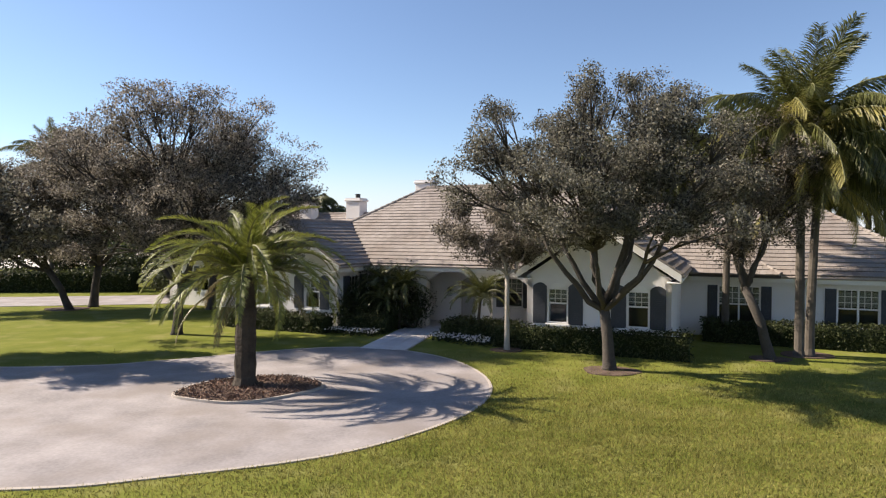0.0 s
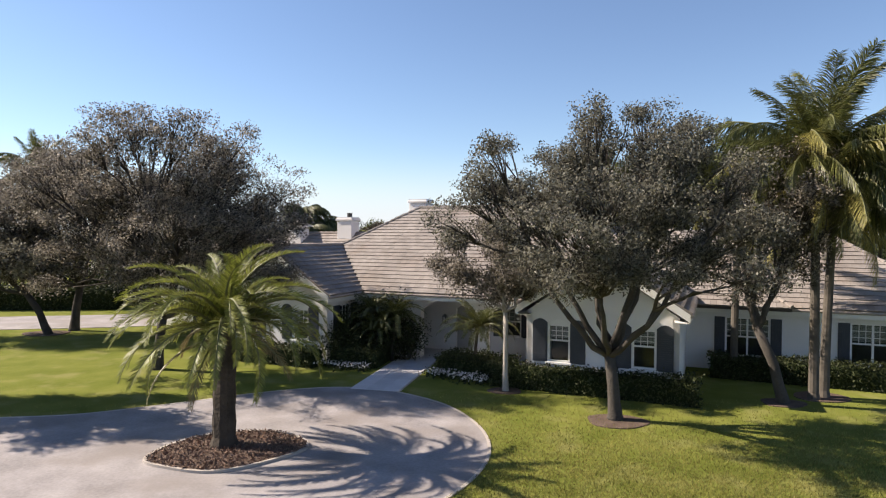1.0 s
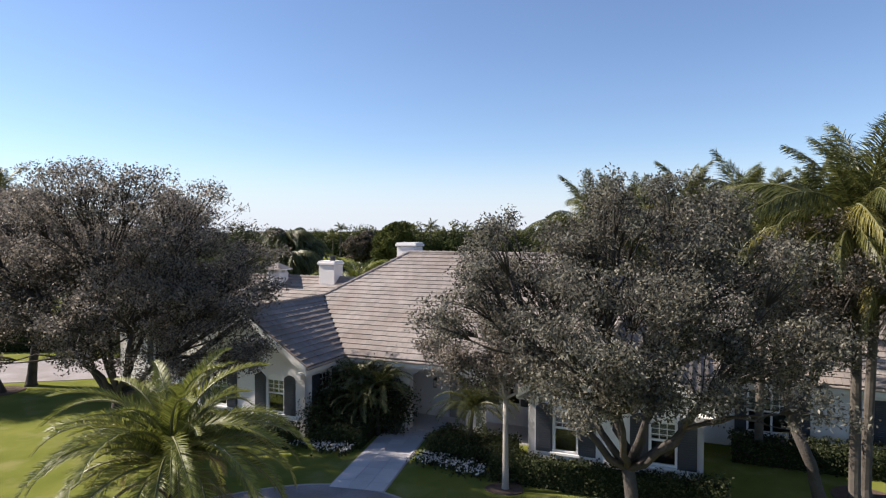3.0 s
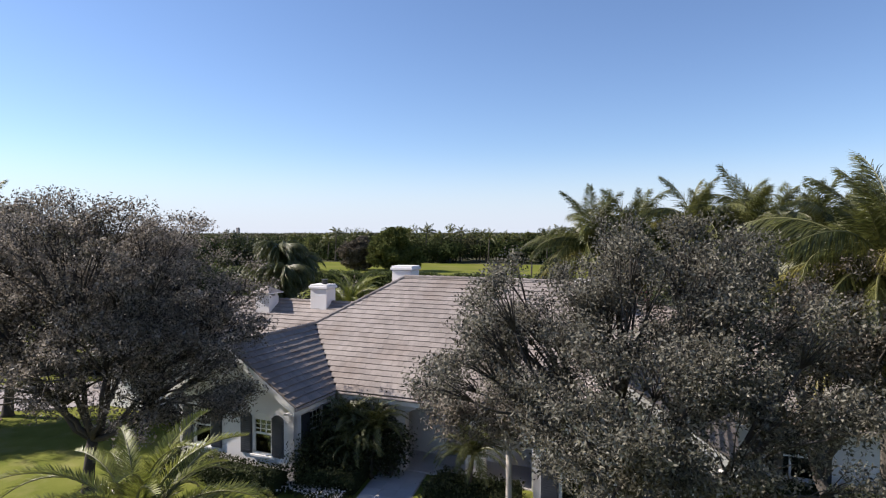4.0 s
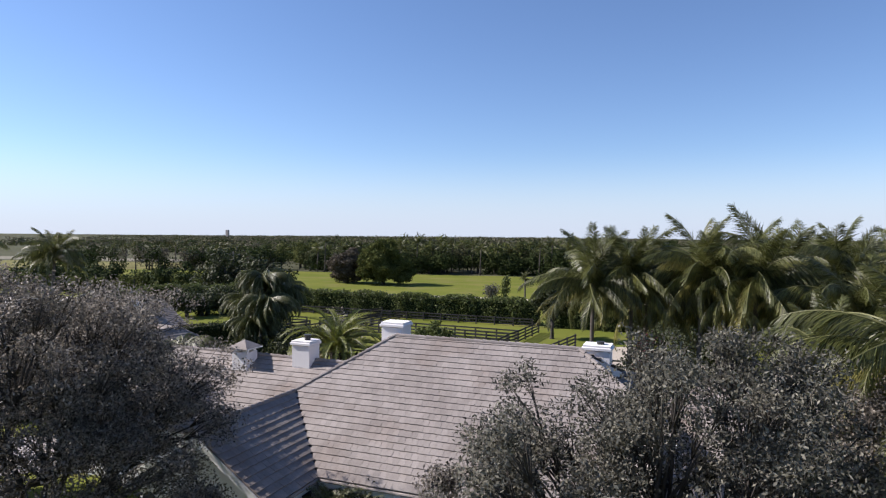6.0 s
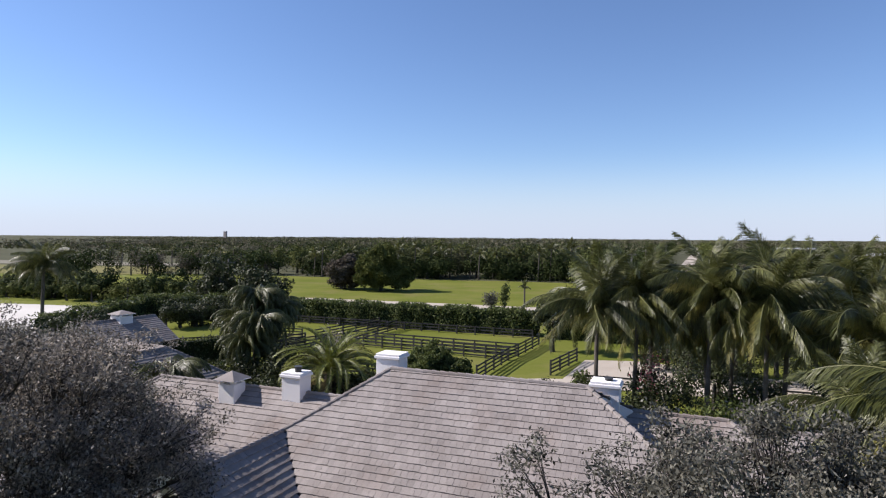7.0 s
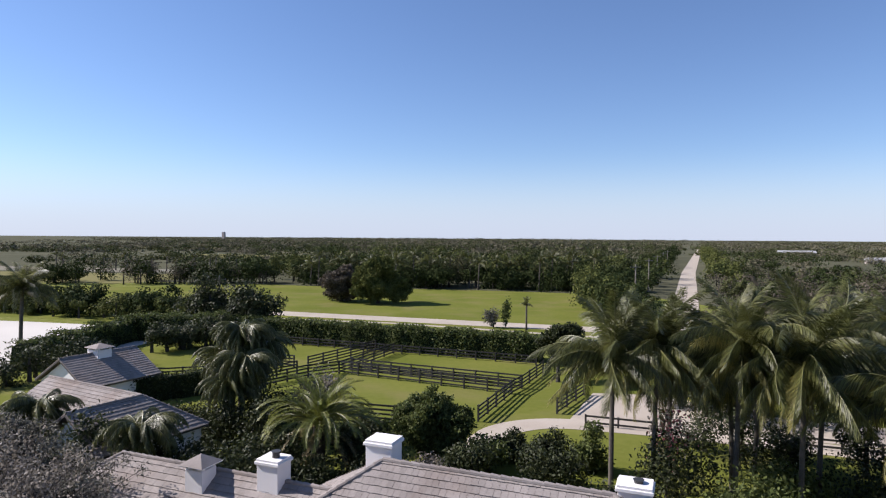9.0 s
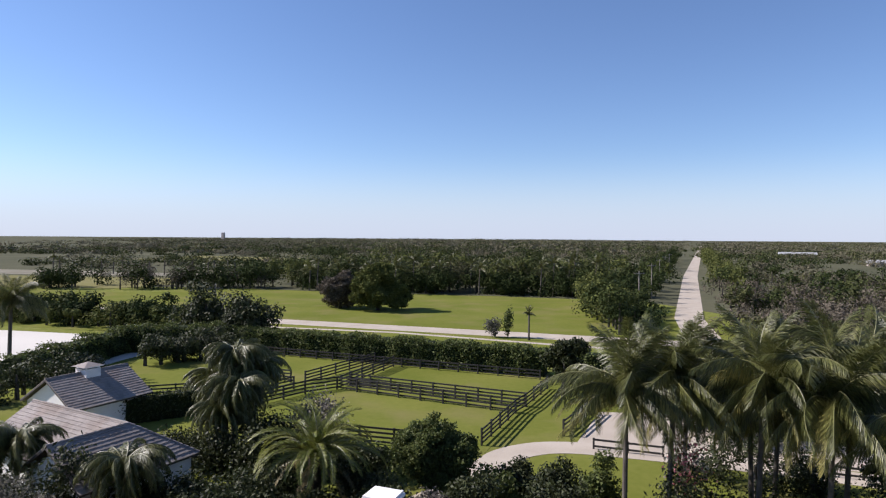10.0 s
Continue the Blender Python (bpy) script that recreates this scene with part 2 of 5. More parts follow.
def tube(V, F, pts, radii, n=6):
    """Adds a tapered tube along points to the lists V and F."""
    pts = [Vector(p) for p in pts]
    base = len(V)
    for i, p in enumerate(pts):
        d = (pts[min(i + 1, len(pts) - 1)] - pts[max(i - 1, 0)]).normalized()
        a = d.cross(Vector((0.31, 0.95, 0.07))).normalized()
        b = d.cross(a)
        for k in range(n):
            w = 2 * math.pi * k / n
            V.append(tuple(p + (a * math.cos(w) + b * math.sin(w)) * radii[i]))
    for i in range(len(pts) - 1):
        for k in range(n):
            k2 = (k + 1) % n
            F.append((base + i * n + k, base + i * n + k2, base + (i + 1) * n + k2, base + (i + 1) * n + k))
    F.append(tuple(base + k for k in range(n))[::-1])
    F.append(tuple(base + (len(pts) - 1) * n + k for k in range(n)))


def bend(a, b, rise, k=5, wob=0.0, rg=None):
    """Points from a to b that bow by rise."""
    a, b = Vector(a), Vector(b)
    out = []
    for i in range(k + 1):
        s = i / k
        p = a.lerp(b, s) + Vector((0, 0, rise * 4 * s * (1 - s)))
        if rg is not None and 0 < i < k:
            p += Vector(rg.normal(0, wob, 3).tolist())
        out.append(p)
    return out


def leaf_mesh(name, centres, half_len, half_wid, material, rg, flat=0.0, out=None, hold=0.5):
    """One mesh of many loose rhombic leaves. out: a direction for each leaf, which its blade faces as far as hold says."""
    n = len(centres)
    d = rg.normal(size=(n, 3))
    d[:, 2] -= 0.25
    d /= np.linalg.norm(d, axis=1)[:, None]
    q = rg.normal(size=(n, 3))
    q[:, 2] *= 1 - flat
    if out is not None:
        q /= np.linalg.norm(q, axis=1)[:, None] + 1e-9
        q = q * (1 - hold) + out / (np.linalg.norm(out, axis=1)[:, None] + 1e-9) * hold
        q /= np.linalg.norm(q, axis=1)[:, None] + 1e-9
        d -= q * (d * q).sum(1)[:, None]
        d /= np.linalg.norm(d, axis=1)[:, None] + 1e-9
    s = np.cross(d, q)
    s /= np.linalg.norm(s, axis=1)[:, None] + 1e-9
    hl = half_len * rg.uniform(0.65, 1.35, (n, 1))
    hw = half_wid * rg.uniform(0.65, 1.35, (n, 1))
    V = np.stack([centres - d * hl, centres + s * hw, centres + d * hl, centres - s * hw], 1).reshape(-1, 3)
    return mesh_of(name, V.tolist(), np.arange(4 * n).reshape(-1, 4).tolist(), material)


def kmeans(P, k, rg):
    C = P[rg.choice(len(P), min(k, len(P)), replace=False)]
    for _ in range(6):
        near = np.argmin(((P[:, None] - C[None]) ** 2).sum(2), 1)
        C = np.array([P[near == i].mean(0) if (near == i).any() else C[i] for i in range(len(C))])
    return C, near


def leafy_tree(name, label, base, fork, blobs, tips, per_tip, leaf, spread, radius, seed, leaf_mat, bark_mat, limbs=6, category="tree", group="", lobes=9, lobe=(0.2, 0.42)):
    """A tree of trunk, limbs, twigs and loose leaves. fork: the trunk's top from the base; blobs: crown ellipsoids (x, y, z, rx, ry, rz) from the base."""
    rg = np.random.default_rng(seed)
    root = empty(name, pose(*base), label=label, category=category, group=group)
    vol = np.array([b[3] * b[4] * b[5] for b in blobs])
    k = lobes * len(blobs)
    pick = rg.choice(len(blobs), k, p=vol / vol.sum())
    d = rg.normal(size=(k, 3))
    d /= np.linalg.norm(d, axis=1)[:, None]
    B = np.array(blobs)[pick]
    C = B[:, :3] + d * rg.uniform(0.45, 0.85, (k, 1)) * B[:, 3:]
    S = B[:, 3:] * rg.uniform(lobe[0], lobe[1], (k, 1))
    pick = rg.integers(0, k, tips)
    d = rg.normal(size=(tips, 3))
    d /= np.linalg.norm(d, axis=1)[:, None]
    P = C[pick] + d * (rg.uniform(0, 1, (tips, 1)) ** 0.5) * S[pick]
    V, F = [], []
    fk = Vector(fork)
    sway = Vector((fk.x * 0.35, fk.y * 0.35, fk.z * 0.5))
    tube(V, F, [(0, 0, -0.1), (0, 0, 0.12), sway * 0.5, sway, fk], [radius * 1.6, radius * 1.2, radius, radius * 0.92, radius * 0.85], 10)
    C1, n1 = kmeans(P, limbs, rg)
    for i in range(len(C1)):
        Q = P[n1 == i]
        if not len(Q):
            continue
        e1 = fk + (Vector(C1[i]) - fk) * 0.55
        r1 = radius * 0.58
        tube(V, F, bend(fk - Vector((0, 0, 0.15)), e1, -0.10 * (e1 - fk).length, 5, 0.05, rg), np.linspace(r1, r1 * 0.55, 6), 7)
        C2, n2 = kmeans(Q, max(2, len(Q) // 9), rg)
        for j in range(len(C2)):
            R = Q[n2 == j]
            if not len(R):
                continue
            e2 = e1 + (Vector(C2[j]) - e1) * 0.7
            tube(V, F, bend(e1, e2, 0.04 * (e2 - e1).length, 4, 0.05, rg), np.linspace(r1 * 0.5, r1 * 0.2, 5), 5)
            for t in R:
                tube(V, F, bend(e2, Vector(t), 0.05, 2, 0.04, rg), [r1 * 0.16, r1 * 0.11, r1 * 0.04], 4)
    part("trunk", mesh_of("trunk", V, F, bark_mat), None, root, smooth=True)
    d = rg.normal(size=(tips * per_tip, 3))
    d /= np.linalg.norm(d, axis=1)[:, None]
    cen = np.repeat(P, per_tip, 0) + d * spread * 1.5 * rg.uniform(0, 1, (tips * per_tip, 1)) ** 0.6 * np.array([1, 1, 0.75])
    mid = P.mean(0)
    out = d + np.repeat((P - mid) / np.abs(P - mid).max(0), per_tip, 0) + np.array([0, 0, 0.3])
    part("crown", leaf_mesh("crown", cen, leaf[0], leaf[1], leaf_mat, rg, out=out, hold=0.22), None, root)
    return root


def frond_mesh(name, length, rise, droop, pairs, leaflet, width, hang, lift, mats, seed, twist=0.0, jitter=0.12, sweep=0.65):
    """A feather frond that starts at the origin towards +x. rise: first angle (degrees); droop: degrees it bends down by its tip."""
    rg = np.random.default_rng(seed)
    V, F = [], []
    k = 14
    pts = [Vector((0, 0, 0))]
    side = 0.0
    for i in range(k):
        s = (i + 0.5) / k
        a = radians(rise - droop * s ** 1.3)
        side += twist * s / k
        pts.append(pts[-1] + Vector((math.cos(a), side, math.sin(a))).normalized() * (length / k))
    tube(V, F, pts, list(np.linspace(0.045, 0.008, k + 1) * (length / 3.0) ** 0.5), 4)
    cut = len(F)
    for i in range(pairs):
        s = 0.10 + 0.9 * (i + rg.uniform(0, 0.6)) / pairs
        x = min(s, 0.999) * k
        j = int(x)
        p = pts[j].lerp(pts[j + 1], x - j)
        tan = (pts[j + 1] - pts[j]).normalized()
        across = Vector((0, 1, 0))
        up = tan.cross(across).normalized() * -1
        if up.z < 0:
            up = -up
        ln = leaflet * (0.35 + 0.65 * math.sin(math.pi * min(1.0, 0.12 + s * 0.86))) * rg.uniform(0.85, 1.15)
        for sg in (-1, 1):
            if rg.uniform() < 0.07:
                continue
            d = (across * sg * rg.uniform(0.75, 1.0) + tan * (sweep + 0.55 * s) + up * (lift + rg.normal(0, jitter))).normalized()
            q = [p]
            for h in (0.5, 1.0):
                dd = (d + Vector((0, 0, -hang * h * rg.uniform(0.7, 1.3)))).normalized()
                q.append(q[-1] + dd * ln * 0.5)
            wv = tan * width * 0.5
            b = len(V)
            V += [tuple(q[0] - wv * 0.6), tuple(q[0] + wv * 0.6), tuple(q[1] + wv), tuple(q[1] - wv), tuple(q[2])]
            F += [(b, b + 1, b + 2, b + 3), (b + 3, b + 2, b + 4)]
    me = mesh_of(name, V, F, *mats)
    idx = np.ones(len(F), dtype=np.int32)
    idx[:cut] = 0
    me.polygons.foreach_set("material_index", idx)
    return me


def palm(name, label, base, top, radii, crown, turn=0.0, rings=0.0, bark=None, scale=1.0, group="", wild=18):
    """A palm: trunk to top (from the base), crown: list of (mesh, how many, tilt)."""
    rg = np.random.default_rng(int(abs(base[0] * 131 + base[1] * 17)) + 5)
    root = empty(name, pose(*base), label=label, category="palm tree", group=group)
    V, F = [], []
    tp = Vector(top)
    n = max(6, int(tp.z * (3 if rings else 1.2)))
    pts, rr = [], []
    for i in range(n + 1):
        s = i / n
        pts.append(Vector((tp.x * s ** 1.6, tp.y * s ** 1.6, -0.1 + (tp.z + 0.1) * s)))
        rr.append((radii[0] * (1 - s) + radii[1] * s) * (1.35 if i == 0 else 1.0) * (1 + rings * (-1) ** i))
    tube(V, F, pts, rr, 10)
    part("trunk", mesh_of("trunk", V, F, bark), None, root, smooth=not rings)
    g = 0
    for me, count, tilt in crown:
        for i in range(count):
            yaw = turn + 360 * i / count + g * 23 + rg.uniform(-14, 14)
            f = new("frond", me)
            f.parent = root
            sc = scale * rg.uniform(0.82, 1.1)
            f.matrix_basis = Matrix.Translation(tp + Vector((0, 0, rg.uniform(-0.25, 0.1)))) @ pose(0, 0, 0, rg.uniform(-wild, wild), tilt + rg.uniform(-0.6, 0.6) * wild, yaw) @ Matrix.Scale(sc, 4)
        g += 1
    return root


def hedge(name, label, a, b, width, height, density, leaf, seed, leaf_mat, bumpy=0.12, group=""):
    """A clipped hedge along a to b: a solid core, coloured near black as the shade inside, in a shell of leaves."""
    rg = np.random.default_rng(seed)
    a, b = Vector((*a, 0)), Vector((*b, 0))
    ln = (b - a).length
    ang = math.degrees(math.atan2((b - a).y, (b - a).x))
    root = empty(name, pose(a.x, a.y, 0, 0, 0, ang), label=label, category="hedge", group=group)
    bm = bmesh.new()
    nx = max(4, int(ln / 0.6))
    ring = [(-0.5, 0), (-0.5, 0.55), (-0.46, 0.9), (-0.3, 1.0), (0.3, 1.0), (0.46, 0.9), (0.5, 0.55), (0.5, 0)]
    rows = []
    for i in range(nx + 1):
        w = width - 0.16 + rg.normal(0, bumpy * 0.4)
        h = height - 0.08 + rg.normal(0, bumpy * 0.4)
        rows.append([bm.verts.new((ln * i / nx, y * w, z * h)) for y, z in ring])
    for r0, r1 in zip(rows, rows[1:]):
        for k in range(len(ring) - 1):
            bm.faces.new((r0[k], r1[k], r1[k + 1], r0[k + 1]))
    bm.faces.new(rows[0])
    bm.faces.new(rows[-1][::-1])
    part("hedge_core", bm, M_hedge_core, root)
    area = ln * (width + 2 * height)
    n = int(area * density)
    per = 2 * height + width
    u = rg.uniform(0, per, n)
    x = rg.uniform(-0.05, ln + 0.05, n)
    y = np.where(u < height, -width / 2, np.where(u < height + width, u - height - width / 2, width / 2))
    z = np.where(u < height, u, np.where(u < height + width, height, per - u))
    lump = bumpy * (np.sin(x * 1.9 + seed) + np.sin(x * 0.83 + 2 * seed) + np.sin(z * 2.3 + x))
    c = np.stack([x, y + np.sign(y) * lump * 0.5 * (np.abs(y) > width * 0.49), np.maximum(z, 0.05) + lump * 0.6 * (z > height * 0.97)], 1)
    c += rg.normal(0, 0.07 * min(2.0, leaf[0] / 0.07), (n, 3))
    c[:, 2] = np.maximum(c[:, 2], 0.03)
    out = np.stack([np.zeros(n), np.sign(y) * (np.abs(y) > width * 0.49), 0.25 + (z > height * 0.97)], 1)
    part("foliage", leaf_mesh("foliage", c, leaf[0], leaf[1], leaf_mat, rg, out=out, hold=0.45), None, root)
    return root


def shrub(name, label, base, size, leaves, leaf, seed, mat, category="shrub", group=""):
    """A loose bush: several stems and a crown of leaves with an uneven outline."""
    rg = np.random.default_rng(seed)
    root = empty(name, pose(*base), label=label, category=category, group=group)
    k = 7
    cs = rg.normal(0, 0.33, (k, 3)) * np.array(size)
    cs[:, 2] = np.abs(cs[:, 2]) * 0.9 + size[2] * 0.45
    for c in cs:
        V, F = [], []
        tube(V, F, bend((0, 0, -0.05), c, -0.05, 3), [0.05, 0.04, 0.03, 0.015], 5)
        part("stem", mesh_of("stem", V, F, M_bark), None, root)
    d = rg.normal(size=(leaves, 3))
    d /= np.linalg.norm(d, axis=1)[:, None]
    c = cs[rg.integers(0, k, leaves)] + d * (rg.uniform(0, 1, (leaves, 1)) ** 0.4) * np.array(size) * rg.uniform(0.4, 0.62, (leaves, 1))
    c[:, 2] = np.maximum(c[:, 2], 0.04)
    part("foliage", leaf_mesh("foliage", c, leaf[0], leaf[1], mat, rg, out=d + np.array([0, 0, 0.3]), hold=0.5), None, root)
    return root


def sheet(name, outline, z0, z1, material, label, category, kind="structure"):
    return single(name, prism(bmesh.new(), outline, z0, z1), material, label, category, kind)


def smooth_loop(points, k=8):
    """A closed Catmull-Rom loop through plan points."""
    P = [Vector(p) for p in points]
    n = len(P)
    out = []
    for i in range(n):
        p0, p1, p2, p3 = P[i - 1], P[i], P[(i + 1) % n], P[(i + 2) % n]
        for j in range(k):
            t = j / k
            out.append(tuple(0.5 * ((2 * p1) + (p2 - p0) * t + (2 * p0 - 5 * p1 + 4 * p2 - p3) * t * t + (3 * p1 - p0 - 3 * p2 + p3) * t ** 3)))
    return out


def ribbon(points, width):
    """Outline of a path of that width along plan points."""
    P = [Vector(p) for p in points]
    left, right = [], []
    for i, p in enumerate(P):
        d = (P[min(i + 1, len(P) - 1)] - P[max(i - 1, 0)]).normalized()
        s = Vector((-d.y, d.x)) * width / 2
        left.append(tuple(p + s))
        right.append(tuple(p - s))
    return left + right[::-1]

# ---- ground, drive, paths ----
single("ground", box_mesh((-4500, -300, -0.5), (4500, 4600, 0.0)), M_lawn, "mown lawn of green and straw-coloured grass", "ground", "structure")
DRIVE = smooth_loop([(-7.4, 9.8), (-4.8, 10.6), (-2.1, 11.95), (-0.2, 14.0), (0.75, 16.0), (0.95, 17.9), (0.5, 19.8), (-0.6, 21.7), (-2.6, 23.2), (-4.6, 23.5), (-6.9, 22.6), (-10.2, 20.4), (-12.6, 19.3), (-17, 19.0), (-26, 21), (-34, 19), (-34, 12), (-24, 9.6), (-14, 9.3)], 8)
sheet("drive", DRIVE, -0.3, 0.02, M_concrete, "pale worn concrete turning circle with tyre marks", "driveway")


def loop_curb(name, loop, width, z, m, label):
    P = [Vector(p) for p in loop]
    c = sum(P, Vector((0, 0))) / len(P)
    bm = bmesh.new()
    prev = []
    for i, p in enumerate(P):
        d = (P[(i + 1) % len(P)] - P[i - 1]).normalized()
        s = Vector((-d.y, d.x))
        prev.append([bm.verts.new((p.x + s.x * o, p.y + s.y * o, h)) for o, h in ((-width / 2, -0.1), (-width / 2, z), (width / 2, z), (width / 2, -0.1))])
    for i in range(len(P)):
        a, b = prev[i], prev[(i + 1) % len(P)]
        for k in range(4):
            bm.faces.new((a[k], b[k], b[(k + 1) % 4], a[(k + 1) % 4]))
    return single(name, bm, m, label, "curb", "structure")


loop_curb("drive_edge", DRIVE, 0.09, 0.028, M_curb, "thin tan concrete edging round the drive")
ISLAND = smooth_loop([(-7.5, 15.9), (-6.6, 15.45), (-5.6, 15.3), (-4.7, 15.8), (-3.8, 17.0), (-4.3, 17.9), (-5.4, 18.3), (-6.7, 17.9), (-7.4, 17.0)], 6)
sheet("planting_bed", ISLAND, -0.1, 0.07, M_mulch, "reddish-brown mulch bed round the date palm", "mulch bed")
loop_curb("bed_edge", ISLAND, 0.08, 0.085, M_curb, "low pale curb round the mulch bed")
# left service drive
sheet("service_drive", ribbon([(-60, 33), (-40, 35.5), (-30, 37.5), (-22, 39.5), (-16, 42)], 6.0), -0.2, 0.025, M_concrete, "pale concrete side drive past the lawn", "driveway")

# ---- the house ----
HOUSE_POSE = pose(-4.79, 29.62, 0, 0, 0, -20)
house = empty("house", HOUSE_POSE, label="single-storey white stucco house with grey tiled hip roofs", category="house")


def loc(u, v, z=0.0):
    return HOUSE_POSE @ Vector((u, v, z))


def wall_mesh(length, height, thick, openings, gable=0.0):
    """A wall along +x from the origin, its outer face at y = 0; openings: (x0, x1, z0, z1, arch rise)."""
    bm = bmesh.new()

    def top(x):
        return height + (gable * (1 - abs(2 * x / length - 1)) if gable else 0)

    cuts = {0.0, length}
    if gable:
        cuts.add(length / 2)
    for x0, x1, z0, z1, rise in openings:
        n = 10 if rise else 1
        cuts |= {x0 + (x1 - x0) * i / n for i in range(n + 1)}
    cuts = sorted(cuts)

    def slab(xa, xb, za, zb, ta, tb):
        v = [bm.verts.new(p) for p in ((xa, 0, za), (xb, 0, zb), (xb, 0, tb), (xa, 0, ta), (xa, thick, za), (xb, thick, zb), (xb, thick, tb), (xa, thick, ta))]
        for f in ((0, 1, 2, 3), (5, 4, 7, 6), (4, 0, 3, 7), (1, 5, 6, 2), (3, 2, 6, 7), (4, 5, 1, 0)):
            bm.faces.new([v[i] for i in f])

    for xa, xb in zip(cuts, cuts[1:]):
        if xb - xa < 1e-4:
            continue
        mid = (xa + xb) / 2
        hole = next((o for o in openings if o[0] < mid < o[1]), None)
        if not hole:
            slab(xa, xb, -0.2, -0.2, top(xa), top(xb))
            continue
        x0, x1, z0, z1, rise = hole

        def head(x):
            return z1 - rise * (2 * (x - x0) / (x1 - x0) - 1) ** 2

        if z0 > 0:
            slab(xa, xb, -0.2, -0.2, z0, z0)
        slab(xa, xb, head(xa), head(xb), top(xa), top(xb))
    bmesh.ops.remove_doubles(bm, verts=bm.verts, dist=0.0005)
    return bm


def wall(u0, v0, u1, v1, height, openings=(), gable=0.0, thick=0.22, label=""):
    """From (u0, v0) to (u1, v1), the outer face on the right-hand side of the way."""
    ob = part("wall", wall_mesh(math.hypot(u1 - u0, v1 - v0), height, thick, openings, gable), M_stucco, house, label)
    ob.matrix_basis = pose(u0, v0, 0, 0, 0, math.degrees(math.atan2(v1 - v0, u1 - u0)))
    return ob.matrix_basis.copy()


def arch_panel(w, h, rise, t, n=10):
    """An upright panel with a curved head, its front face at y = 0."""
    bm = bmesh.new()
    prof = [(-w / 2, 0), (w / 2, 0)] + [(w / 2 - w * i / n, h - rise * (1 - 2 * i / n) ** 2) for i in range(n + 1)]
    a = [bm.verts.new((x, -t, z)) for x, z in prof]
    b = [bm.verts.new((x, 0, z)) for x, z in prof]
    bm.faces.new(a)
    bm.faces.new(b[::-1])
    for i in range(len(prof)):
        j = (i + 1) % len(prof)
        bm.faces.new((a[i], b[i], b[j], a[j]))
    return bm


def window(m, x, z0, w, h, rise=0.0, bays=1, shutters=True, sw=0.52, grid=3):
    """A sash window in the wall of pose m, centred at x along it, with its shutters."""
    root = empty("window")
    root.parent = house
    root.matrix_basis = m @ pose(x, 0, z0)
    bm = bmesh.new()
    fr = 0.06
    box(bm, (-w / 2, 0.03, 0), (-w / 2 + fr, 0.13, h - rise))
    box(bm, (w / 2 - fr, 0.03, 0), (w / 2, 0.13, h - rise))
    box(bm, (-w / 2 + fr, 0.03, 0), (w / 2 - fr, 0.13, fr))
    n = 10
    for i in range(n):
        xa, xb = -w / 2 + w * i / n, -w / 2 + w * (i + 1) / n
        za, zb = h - rise * (2 * i / n - 1) ** 2, h - rise * (2 * (i + 1) / n - 1) ** 2
        low = h - rise - fr
        v = [bm.verts.new(p) for p in ((xa, 0.03, low), (xb, 0.03, low), (xb, 0.03, zb), (xa, 0.03, za), (xa, 0.13, low), (xb, 0.13, low), (xb, 0.13, zb), (xa, 0.13, za))]
        for f in ((0, 1, 2, 3), (5, 4, 7, 6), (3, 2, 6, 7), (4, 5, 1, 0)):
            bm.faces.new([v[k] for k in f])
    part("frame", bm, M_trim, root, "white painted frame")
    part("sill", box_mesh((-w / 2 - 0.08, -0.07, -0.09), (w / 2 + 0.08, 0.13, 0.0), 0.01), M_trim, root)
    bw = (w - 2 * fr) / bays
    for b in range(bays):
        xa = -w / 2 + fr + b * bw
        bm = bmesh.new()
        if b:
            box(bm, (xa - 0.035, 0.025, fr), (xa + 0.035, 0.12, h - rise - fr))
        mid = h * 0.5
        box(bm, (xa + 0.004, 0.05, mid - 0.03), (xa + bw - 0.004, 0.11, mid + 0.03))
        for k in range(1, grid):
            gx = xa + bw * k / grid
            box(bm, (gx - 0.012, 0.06, mid + 0.03), (gx + 0.012, 0.085, h - rise - fr))
        for k in range(1, 3):
            gz = mid + (h - rise - fr - mid) * k / 3
            box(bm, (xa, 0.062, gz - 0.012), (xa + bw, 0.083, gz + 0.012))
        part("sash", bm, M_trim, root, "white sash with glazing bars")
        p = part("pane", box_mesh((xa, 0.092, fr), (xa + bw, 0.098, h - rise - fr)), M_glass, root)
        p.visible_shadow = False
    blind = bmesh.new()
    for k in range(12):
        box(blind, (-w / 2 + fr, 0.20, h * 0.55 + k * h * 0.032), (w / 2 - fr, 0.215, h * 0.55 + k * h * 0.032 + 0.035))
    part("blind", blind, M_blind, root, "half-lowered pale slatted blind")
    # flat board behind the panes; the room's shade is in its colour
    part("room_backing", box_mesh((-w / 2 - 0.05, 0.75, -0.1), (w / 2 + 0.05, 0.8, h + 0.1)), M_room, root, "dark board standing for the dim room behind the glass")
    if shutters:
        for sg in (-1, 1):
            s = empty("shutter")
            s.parent = house
            s.matrix_basis = m @ pose(x + sg * (w / 2 + sw / 2 + 0.02), -0.005, z0 - 0.02)
            sr = rise * 0.7
            part("panel", arch_panel(sw, h + 0.02, sr, 0.035), M_shutter, s, "dark blue-black painted shutter")
            lou = bmesh.new()
            for k in range(int((h - sr - 0.2) / 0.075)):
                zz = 0.1 + k * 0.075
                box(lou, (-sw / 2 + 0.06, -0.052, zz), (sw / 2 - 0.06, -0.036, zz + 0.05))
            part("louvre", lou, M_shutter, s)


SLOPE = 0.655
TILE_W, TILE_E = 0.24, 0.30


